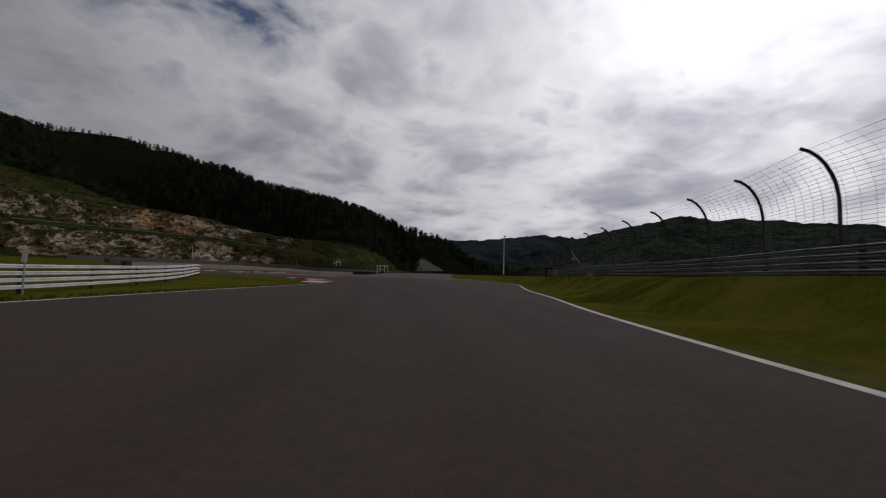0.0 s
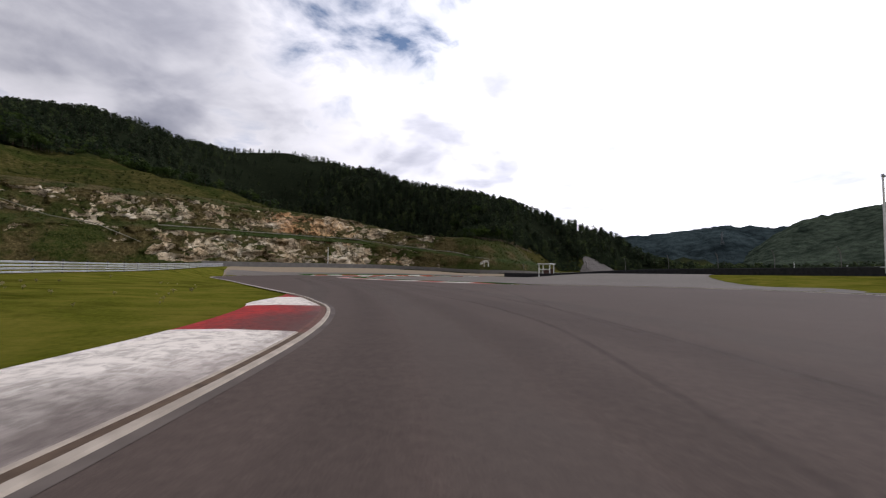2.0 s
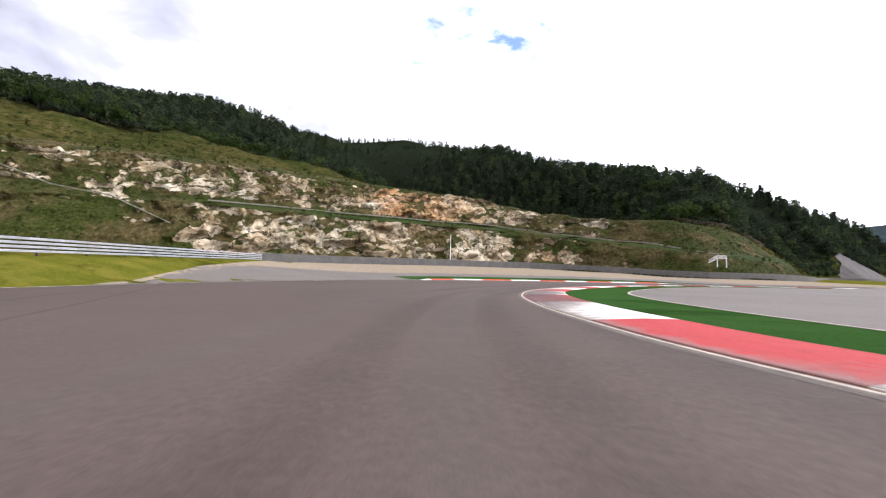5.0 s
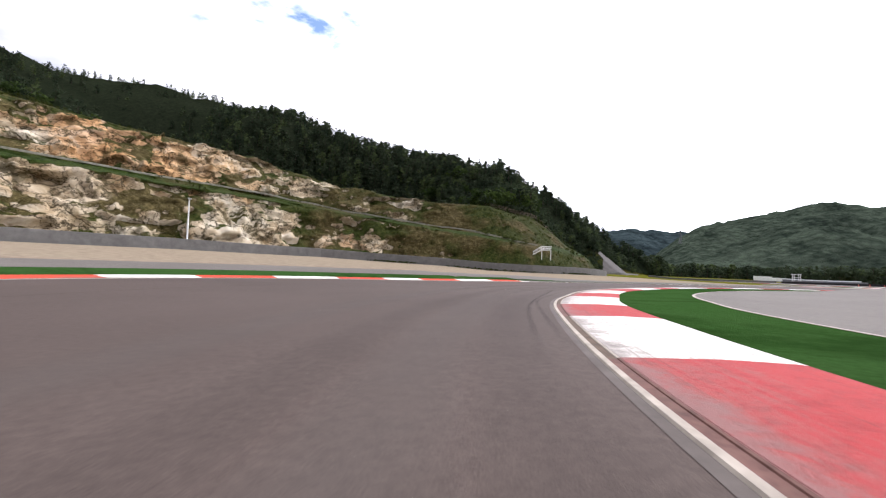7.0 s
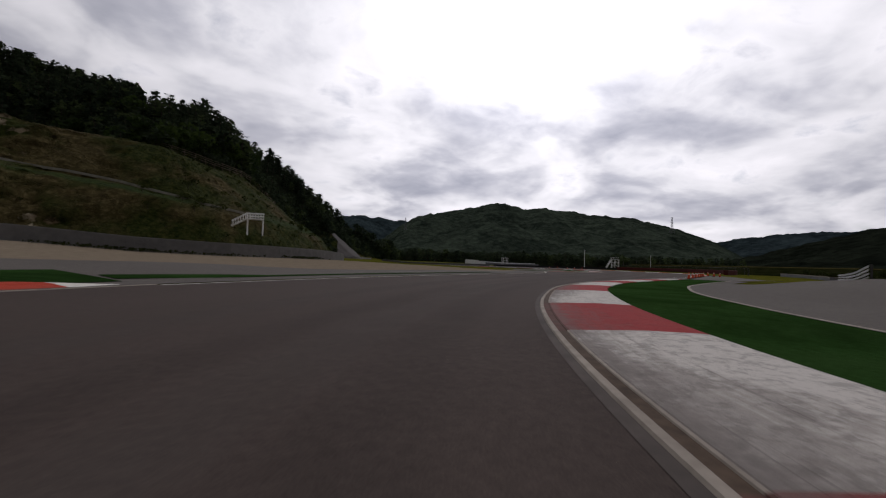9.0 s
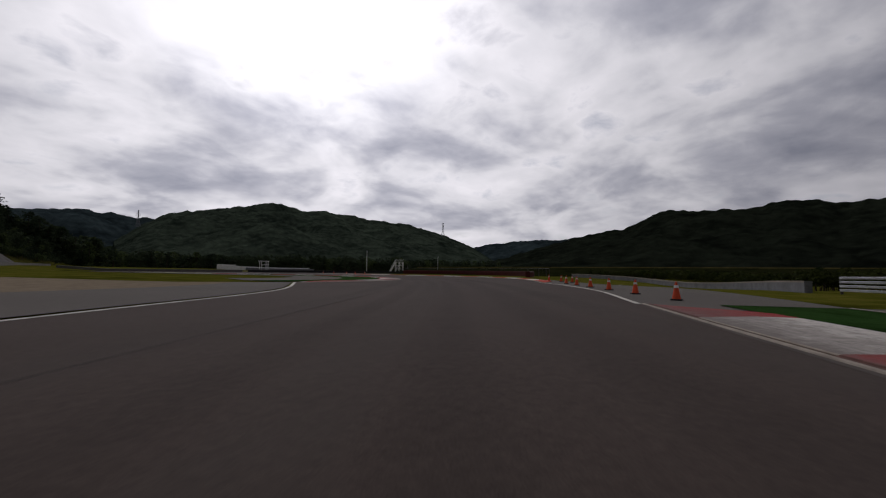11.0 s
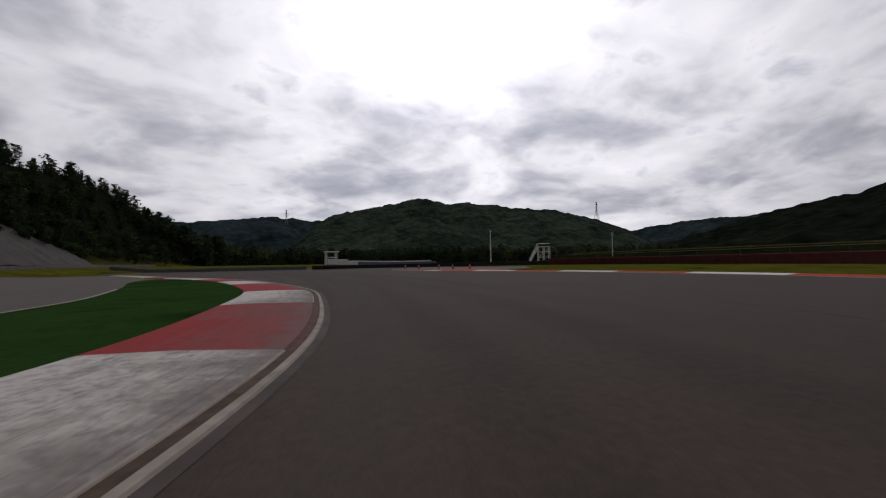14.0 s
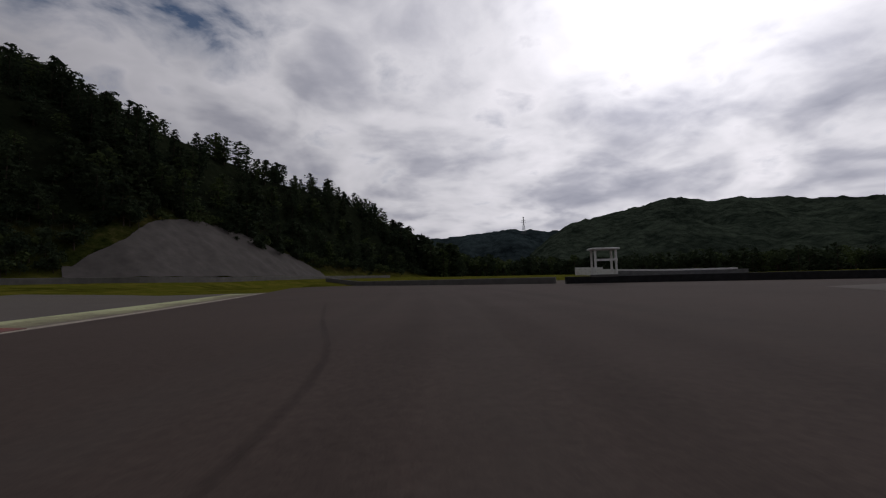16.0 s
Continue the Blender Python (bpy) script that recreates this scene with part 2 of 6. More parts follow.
def kerb_paint(name, col, worn, bare, fresh=0.0, scuffs=(), gravel=0.25):
    """Paint on rough concrete, worn most beside the road. scuffs: places (x, y, reach) blackened by tyres."""
    m, nt, b, pos = material(name, 0.85, 0.0, 0.10)
    a = nt.nodes.new("ShaderNodeAttribute")
    a.attribute_name = "across"
    # brushed and scraped along the way the tyres go
    s = nt.nodes.new("ShaderNodeAttribute")
    s.attribute_name = "run"
    comb = nt.nodes.new("ShaderNodeCombineXYZ")
    nt.links.new(math_node(nt, "MULTIPLY", s.outputs["Fac"], 0.30), comb.inputs[0])
    nt.links.new(math_node(nt, "MULTIPLY", a.outputs["Fac"], 9.0), comb.inputs[1])
    drag = fbm(nt, comb.outputs[0], 1.6, 6.0, 0.7, 0.3)
    wear = fbm(nt, pos, 1.4, 7.0, 0.72, 0.6)
    fine = fbm(nt, pos, 11.0, 6.0, 0.8)
    w = math_node(nt, "ADD", math_node(nt, "MULTIPLY", wear, 0.40), math_node(nt, "MULTIPLY", drag, 0.40))
    w = math_node(nt, "ADD", w, math_node(nt, "MULTIPLY", fine, 0.20))
    w = math_node(nt, "ADD", w, math_node(nt, "SUBTRACT", math_node(nt, "MULTIPLY", a.outputs["Fac"], 0.36), 0.13 + fresh))
    w = math_node(nt, "ADD", w, math_node(nt, "MULTIPLY", math_node(nt, "SUBTRACT", fbm(nt, pos, 0.07, 3.0, 0.6), 0.46), 1.2))
    c = mix(nt, ramp(nt, w, [(0.50, (0, 0, 0)), (0.62, (1, 1, 1))]), col, worn)
    c = mix(nt, ramp(nt, w, [(0.62, (0, 0, 0)), (0.80, (0.85, 0.85, 0.85))]), c, bare)
    chips = ramp(nt, fbm(nt, pos, 4.5, 8.0, 0.82, 0.4), [(0.40 + 0.08 * gravel, (gravel, gravel, gravel)), (0.47 + 0.08 * gravel, (0, 0, 0))])
    c = mix(nt, chips, c, tuple(v * 0.38 for v in worn))
    # a strip next to the gutter is ground down to grey
    inner = math_node(nt, "ADD", a.outputs["Fac"], math_node(nt, "MULTIPLY", math_node(nt, "SUBTRACT", wear, 0.5), 0.7))
    c = mix(nt, ramp(nt, inner, [(0.84, (0, 0, 0)), (0.96, (0.7 - 3 * fresh, 0.7 - 3 * fresh, 0.7 - 3 * fresh))]), c, tuple(0.45 * v + 0.55 * g for v, g in zip(bare, (0.17, 0.145, 0.13))))
    # long dark scratches and scattered black tyre streaks
    thin = node(nt, "ShaderNodeCombineXYZ")
    nt.links.new(math_node(nt, "MULTIPLY", s.outputs["Fac"], 0.16), thin.inputs[0])
    nt.links.new(math_node(nt, "MULTIPLY", a.outputs["Fac"], 22.0), thin.inputs[1])
    streak = ramp(nt, fbm(nt, thin.outputs[0], 1.3, 4.0, 0.6, 0.4), [(0.60, (0, 0, 0)), (0.70, (0.6 - 2 * fresh, 0.6 - 2 * fresh, 0.6 - 2 * fresh))])
    c = mix(nt, math_node(nt, "MULTIPLY", streak, math_node(nt, "ADD", a.outputs["Fac"], 0.25, True)), c, tuple(v * 0.5 for v in bare))
    for x, y, reach in scuffs:
        d = nt.nodes.new("ShaderNodeVectorMath")
        d.operation = "DISTANCE"
        nt.links.new(pos, d.inputs[0])
        d.inputs[1].default_value = (x, y, 0.05)
        e = math_node(nt, "ADD", math_node(nt, "MULTIPLY", d.outputs["Value"], 0.75 / reach), math_node(nt, "MULTIPLY", drag, 0.7))
        e = math_node(nt, "SUBTRACT", e, math_node(nt, "MULTIPLY", a.outputs["Fac"], 0.25))
        c = mix(nt, ramp(nt, e, [(0.60, (0.6, 0.6, 0.6)), (0.90, (0, 0, 0))]), c, (0.052, 0.036, 0.032))
    nt.links.new(c, b.inputs["Base Color"])
    bump(nt, b, fine, 0.7, 0.025)
    return m


SCUFFS = ((-58.6, 117.4, 5.5), (-61.3, 122.8, 5.0))  # where cars ride over the kerbs
M_KERB_RED = kerb_paint("kerb red", (0.30, 0.034, 0.034), (0.25, 0.060, 0.056), (0.17, 0.080, 0.072), 0.04, SCUFFS)
M_KERB_WHITE = kerb_paint("kerb white", (0.58, 0.54, 0.49), (0.38, 0.345, 0.31), (0.19, 0.165, 0.15), 0.04, SCUFFS, 0.45)
M_ROUGH_RED = kerb_paint("gravel-worn kerb red", (0.30, 0.026, 0.024), (0.20, 0.040, 0.036), (0.12, 0.045, 0.038), 0.10, ((-14.7, 52.7, 3.0),), 0.6)
M_ROUGH_WHITE = kerb_paint("gravel-worn kerb white", (0.62, 0.57, 0.51), (0.40, 0.355, 0.32), (0.19, 0.155, 0.14), 0.17, ((-13.2, 46.5, 2.5),), 0.5)
M_FRESH_RED = kerb_paint("fresh kerb red", (0.42, 0.050, 0.024), (0.34, 0.06, 0.04), (0.20, 0.07, 0.05), 0.18)
M_FRESH_WHITE = kerb_paint("fresh kerb white", (0.70, 0.67, 0.60), (0.48, 0.45, 0.40), (0.22, 0.20, 0.18), 0.18)
M_KERB_GREEN = kerb_paint("kerb pale green", (0.42, 0.44, 0.25), (0.27, 0.26, 0.155), (0.14, 0.12, 0.09))
M_GUTTER = plain("gutter dirt", (0.080, 0.055, 0.038), 0.9, var=0.4, scale=4.0)
M_GUTTER_RED = plain("worn red gutter", (0.105, 0.052, 0.042), 0.9, var=0.4, scale=4.0, dirt=(0.10, 0.065, 0.05))
M_APRON = plain("worn asphalt strip", (0.088, 0.073, 0.064), 0.9, var=0.3, scale=1.2, dirt=(0.066, 0.054, 0.047))
M_EDGING = plain("edging stone", (0.30, 0.26, 0.215), 0.85, var=0.25, scale=3.0, dirt=(0.19, 0.16, 0.13))


def grass_material(name, cols, dry, amount=0.5):
    m, nt, b, pos = material(name, 1.0, 0.0, 0.0)
    fine = fbm(nt, pos, 9.0, 6.0, 0.75)
    mid = fbm(nt, pos, 0.45, 5.0, 0.65, 0.3)
    c = ramp(nt, fine, [(0.3, cols[0]), (0.7, cols[1])])
    d = ramp(nt, mid, [(0.42, (0, 0, 0)), (0.66, (1, 1, 1))])
    c = mix(nt, math_node(nt, "MULTIPLY", d, amount), c, dry)
    dull = ramp(nt, fbm(nt, pos, 0.16, 6.0, 0.7, 0.6), [(0.50, (0, 0, 0)), (0.64, (0.7, 0.7, 0.7))])
    c = mix(nt, dull, c, tuple(0.55 * v for v in cols[0]))
    nt.links.new(c, b.inputs["Base Color"])
    bump(nt, b, fine, 0.9, 0.06)
    return m, nt, b, pos, c


M_TURF = grass_material("artificial turf", ((0.017, 0.042, 0.010), (0.030, 0.071, 0.018)), (0.034, 0.068, 0.020), 0.45)[0]


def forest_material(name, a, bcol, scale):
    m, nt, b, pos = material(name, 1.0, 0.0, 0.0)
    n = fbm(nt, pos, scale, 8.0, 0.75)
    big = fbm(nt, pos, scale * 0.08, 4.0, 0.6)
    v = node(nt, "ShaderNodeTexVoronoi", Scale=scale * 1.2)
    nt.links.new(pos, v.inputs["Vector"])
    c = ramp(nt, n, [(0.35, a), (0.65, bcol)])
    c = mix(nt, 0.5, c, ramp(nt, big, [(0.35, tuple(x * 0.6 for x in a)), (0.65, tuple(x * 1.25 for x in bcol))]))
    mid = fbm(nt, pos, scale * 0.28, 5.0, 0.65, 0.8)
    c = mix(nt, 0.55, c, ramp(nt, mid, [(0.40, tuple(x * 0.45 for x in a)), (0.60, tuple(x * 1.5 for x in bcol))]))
    # gaps between crowns are darkened in the colour, as their shade
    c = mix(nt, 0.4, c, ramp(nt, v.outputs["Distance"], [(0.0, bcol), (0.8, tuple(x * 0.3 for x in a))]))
    nt.links.new(c, b.inputs["Base Color"])
    h = math_node(nt, "SUBTRACT", n, v.outputs["Distance"])
    bump(nt, b, h, 1.0, 7.0)
    return m


# distance haze is put into this colour: bluer than the far woods
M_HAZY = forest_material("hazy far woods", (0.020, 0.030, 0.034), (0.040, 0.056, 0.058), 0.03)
# darker copy of the far woods, the shoulder's shade put into the colour
M_SHADE = forest_material("shaded far woods", (0.008, 0.011, 0.008), (0.021, 0.026, 0.017), 0.05)
# a little haze is painted in here too, as a faint blue lift
M_FAR = forest_material("far woods", (0.015, 0.023, 0.019), (0.056, 0.072, 0.050), 0.05)


def leaf_material(name, a, bcol, bright=None):
    """Leaves: each plant has a tone of its own, each clump differs a little, thin enough to let some light through."""
    m, nt, b, pos = material(name, 0.9, 0.0, 0.05)
    g = nt.nodes.new("ShaderNodeNewGeometry")
    tone = nt.nodes.new("ShaderNodeAttribute")
    tone.attribute_name = "tone"
    n = fbm(nt, pos, 0.05, 3.0, 0.6)
    f = math_node(nt, "ADD", math_node(nt, "MULTIPLY", g.outputs["Random Per Island"], 0.30), math_node(nt, "MULTIPLY", n, 0.30))
    f = math_node(nt, "ADD", f, math_node(nt, "MULTIPLY", tone.outputs["Fac"], 0.40))
    c = ramp(nt, f, [(0.2, a), (0.8, bcol)])
    if bright:
        c = mix(nt, ramp(nt, tone.outputs["Fac"], [(0.80, (0, 0, 0)), (0.86, (0.8, 0.8, 0.8))]), c, bright)
    nt.links.new(c, b.inputs["Base Color"])
    lit = nt.nodes.new("ShaderNodeBsdfTranslucent")
    nt.links.new(c, lit.inputs[0])
    ms = nt.nodes.new("ShaderNodeMixShader")
    ms.inputs[0].default_value = 0.3
    nt.links.new(b.outputs[0], ms.inputs[1])
    nt.links.new(lit.outputs[0], ms.inputs[2])
    nt.links.new(ms.outputs[0], nt.nodes["Material Output"].inputs[0])
    return m


M_PINE = leaf_material("pine needles", (0.015, 0.024, 0.014), (0.050, 0.066, 0.034), (0.066, 0.088, 0.032))
M_BROAD = leaf_material("broad leaves", (0.016, 0.030, 0.008), (0.050, 0.074, 0.018))
M_SCRUB = leaf_material("scrub leaves", (0.012, 0.020, 0.005), (0.046, 0.054, 0.012))


# ---------------------------------------------------------------- plan
def plan(*pts):
    return np.array(pts, float) * S


def spline(pts, step=1.2):
    """A smooth line through the points, cut into even steps."""
    p = np.asarray(pts, float)
    q = np.vstack([2 * p[0] - p[1], p, 2 * p[-1] - p[-2]])
    out = []
    for i in range(1, len(q) - 2):
        u = np.linspace(0, 1, 24, endpoint=False)[:, None]
        a, b, c, d = q[i - 1], q[i], q[i + 1], q[i + 2]
        out.append(0.5 * (2 * b + (c - a) * u + (2 * a - 5 * b + 4 * c - d) * u**2 + (3 * b - a - 3 * c + d) * u**3))
    out = np.vstack(out + [p[-1:]])
    s = np.r_[0, np.cumsum(np.linalg.norm(np.diff(out, axis=0), axis=1))]
    n = max(2, int(s[-1] / step) + 1)
    t = np.linspace(0, s[-1], n)
    return np.stack([np.interp(t, s, out[:, k]) for k in range(p.shape[1])], 1)


def arc(p):
    return np.r_[0, np.cumsum(np.linalg.norm(np.diff(p[:, :2], axis=0), axis=1))]


def offset(p, d):
    """The line moved d metres to its right."""
    t = np.gradient(p[:, :2], axis=0)
    t /= np.linalg.norm(t, axis=1)[:, None]
    return p[:, :2] + d * np.stack([t[:, 1], -t[:, 0]], 1)


def cut(p, s0, s1, step=0.6):
    s = arc(p)
    t = np.linspace(s0, s1, max(2, int((s1 - s0) / step) + 1))
    return np.stack([np.interp(t, s, p[:, k]) for k in range(2)], 1)


def along(p, x, y):
    d = np.hypot(p[:, 0] - x * S, p[:, 1] - y * S)
    return arc(p)[d.argmin()]


KERB_E = spline(plan((-11.4, 39.54), (-11.81, 44.31), (-12.31, 48), (-13.1, 51.47), (-14.8, 56.56), (-17.03, 61.53), (-19.79, 65.83), (-22.28, 68.41), (-24.37, 70.44), (-26.8, 72.4)), 0.6)
KERB_H = spline(plan((-22.00, 101.00), (-30.06, 103.88), (-38.29, 109.11), (-46.45, 114.91), (-54.19, 121.25), (-60.40, 126.61), (-63.78, 130.48), (-67.33, 135.40), (-71.04, 141.98), (-73.85, 149.93), (-74.97, 159.98), (-74.79, 170.01), (-74.16, 176.02), (-72.97, 181.04), (-71.79, 185.53), (-70.18, 189.99), (-68.22, 193.96), (-65.28, 198.87), (-61.69, 203.77), (-58.05, 207.89), (-53.56, 212.30), (-49.11, 215.71), (-43.79, 219.10), (-36.73, 222.37), (-28.88, 225.67), (-21.00, 228.80)), 0.6)
KERB_F = spline(plan((-14.00, 259.80), (-5.95, 258.86), (-1.26, 259.76), (2.48, 260.98), (7.15, 264.36), (11.67, 268.36), (15.09, 272.61), (17.99, 277.27), (20.40, 283.35), (22.41, 289.95), (23.30, 297.01), (23.76, 305.00), (23.29, 313.01), (22.32, 321.03), (20.18, 329.91), (19.00, 339.96), (16.92, 354.99), (13.49, 375.00), (8.00, 405.00)), 0.6)
KERB_O = spline(plan((8, 244), (15, 247.5), (22, 251.5), (31, 258), (38, 266), (44, 275.5), (47.5, 286), (49.3, 298), (49.5, 312), (48, 322)), 0.6)
KERB_L = spline(plan((-101.5, 170), (-100.9, 179), (-98.1, 187), (-94, 192.7), (-88.1, 197.8), (-81, 204.5), (-72, 214)), 0.6)

LEFT_A = spline(plan((-13.00, -60.00), (-12.99, -10.00), (-12.65, 10.00), (-12.38, 24.01), (-11.80, 33.00), (-11.40, 39.54)))
LEFT_B = spline(plan((-26.8, 72.4), (-34, 77.9), (-42, 84.1), (-51, 91.2), (-60, 98.0), (-70, 105.4), (-80, 113.2), (-87.5, 120.4), (-92.5, 128.2), (-97, 138), (-100.6, 152), (-101.5, 170)))
LEFT_C = spline(plan((-72, 214), (-62, 222.5), (-50, 231), (-36, 240), (-24, 248), (-14, 259.8)))
RIGHT_A = spline(plan((4.9, -60), (5.3, -20), (5.5, 0), (5.7, 8), (6.2, 16), (7.2, 25), (8.1, 36), (9.7, 48), (11.4, 60), (11.3, 76), (7, 91), (-1, 100), (-11, 102.5), (-22, 101)))
RIGHT_B = spline(plan((-21, 228.8), (-10, 233), (0, 238.5), (8, 244)))
RIGHT_C = spline(plan((48, 322), (60, 330), (78, 352), (100, 365), (140, 400)))
FAR_END = plan((140, 520), (40, 520), (8, 405))

ROAD = np.vstack([LEFT_A, KERB_E, LEFT_B, KERB_L, LEFT_C, KERB_F, FAR_END[::-1], RIGHT_C[::-1], KERB_O[::-1], RIGHT_B[::-1], KERB_H[::-1], RIGHT_A[::-1]])
keep = np.r_[True, np.linalg.norm(np.diff(ROAD, axis=0), axis=1) > 0.05]
ROAD = ROAD[keep]

FOOT = spline(plan((-330, -200), (-260, -40), (-225, 45), (-190, 110), (-163, 165), (-150, 198), (-136, 227), (-119, 253), (-94, 264), (-68, 270), (-46, 300), (-40, 340), (-35, 370), (-29, 388), (-16, 397), (-8, 415), (0, 440), (6, 462), (24, 500), (52, 556), (95, 700), (150, 900)), 9.0)
FOOT_ARC = arc(FOOT)
HILL_Y = np.array([-200, 440, 470, 500, 556, 620, 900]) * S
HILL_K = np.array([1.0, 1.0, 0.95, 0.75, 0.5, 0.35, 0.3])
# swells and hollows of the hillside: place and strength
SWELLS = [(-300, 250, -0.18), (-230, 300, -0.35), (-165, 290, -0.07), (-300, 350, -0.63), (-290, 430, 0.12), (-210, 380, 0.29), (-210, 460, -0.22),
          (-130, 320, -1.34), (-130, 390, -0.26), (-130, 460, 0.3), (-75, 320, -0.05), (-75, 375, 1.36), (-75, 430, -0.39), (-70, 490, 0.06), (-30, 450, 0.21),
          (-20, 520, 0.76), (-80, 560, -0.85), (20, 580, 1.11), (-360, 300, 0.2), (-340, 430, 0.06), (-260, 200, -0.06), (-95, 285, -0.15), (-45, 400, -0.22),
          (-160, 540, -0.23), (10, 640, 0.68), (-235, 225, -0.03), (-200, 260, 0.23), (-190, 215, 0.1)]
PROFILE_D = np.array([0, 34, 60, 90, 140, 215, 300, 450, 700]) * S
PROFILE_Z = np.array([0, 29, 37.5, 54, 78, 102, 128, 162, 120]) * S
# the bench between the two rock bands, along the foot: its share of the full height, and how far it is cut
BENCH_AT = np.array([FOOT_ARC[np.hypot(FOOT[:, 0] - a * S, FOOT[:, 1] - b * S).argmin()] for a, b in ((-225, 45), (-163, 165), (-119, 253), (-68, 270), (-46, 300), (-30, 345))])
BENCH_Q = np.array([1.0, 1.0, 0.95, 0.42, 0.35, 0.35])
BENCH_W = np.array([0.25, 1.0, 1.0, 1.0, 0.6, 0.0])


# the ground's height along the foot of the hill
BASE_AT = np.array([FOOT_ARC[np.hypot(FOOT[:, 0] - a * S, FOOT[:, 1] - b * S).argmin()] for a, b in ((-150, 198), (-136, 227), (-119, 253), (-94, 264), (-77, 266), (-67, 270), (-46, 300), (-40, 340), (-29, 388))])
BASE_Z = np.array([2.72, 2.95, 2.9, 1.95, 1.3, 1.05, 0.8, 1.1, 1.7])


def profile(d, s):
    """Height up the hillside, d metres from its foot at s along it."""
    q, w = np.interp(s, BENCH_AT, BENCH_Q), np.interp(s, BENCH_AT, BENCH_W)
    d1, z1 = 13 * q * S, 14.2 * q * S
    d2, z2 = d1 + 7 * S, z1 + 2 * S
    cut_z = np.where(d < d1, z1 * d / d1, np.where(d < d2, z1 + 2 * S * (d - d1) / (7 * S), z2 + (29 * S - z2) * (d - d2) / (34 * S - d2)))
    plain_z = np.interp(d, PROFILE_D, PROFILE_Z)
    return np.where(d < 34 * S, plain_z + w * (cut_z - plain_z), plain_z)


def seg_dist(x, y, line):
    """Distance to a polyline, the place along it (in points), and the side: above 0 to its left."""
    best, where, side = np.full(x.shape, 1e9), np.zeros(x.shape), np.zeros(x.shape)
    for i in range(len(line) - 1):
        a, d = line[i], line[i + 1] - line[i]
        L2 = d @ d
        u = np.clip(((x - a[0]) * d[0] + (y - a[1]) * d[1]) / L2, 0, 1)
        ex, ey = x - a[0] - u * d[0], y - a[1] - u * d[1]
        r = np.hypot(ex, ey)
        near = r < best
        best = np.where(near, r, best)
        where = np.where(near, i + u, where)
        side = np.where(near, d[0] * (y - a[1]) - d[1] * (x - a[0]), side)
    return best, where, side


ROAD_C = np.vstack([ROAD[::4], ROAD[:1]])
# outer edge of the long bend, and the guardrail on the verge before it with the ground's height under it
OUTSIDE = np.vstack([LEFT_B[::3], KERB_L[::4], LEFT_C[::3]])
RAIL_L = plan((-42, 57), (-58, 77), (-69, 91), (-80, 104.5), (-92, 118), (-104, 131), (-116, 145), (-129, 160))
RAIL_L_Z = np.array([0.55, 0.80, 0.92, 1.20, 1.52, 1.82, 2.10, 2.42])


def in_road(x, y):
    inside = np.zeros(x.shape, bool)
    a, b = ROAD_C[:-1], ROAD_C[1:]
    for (x0, y0), (x1, y1) in zip(a, b):
        c = (y0 > y) != (y1 > y)
        inside ^= c & (x < (x1 - x0) * (y - y0) / (y1 - y0 + 1e-12) + x0)
    return inside


def smooth(a, b, v):
    t = np.clip((v - a) / (b - a), 0, 1)
    return t * t * (3 - 2 * t)


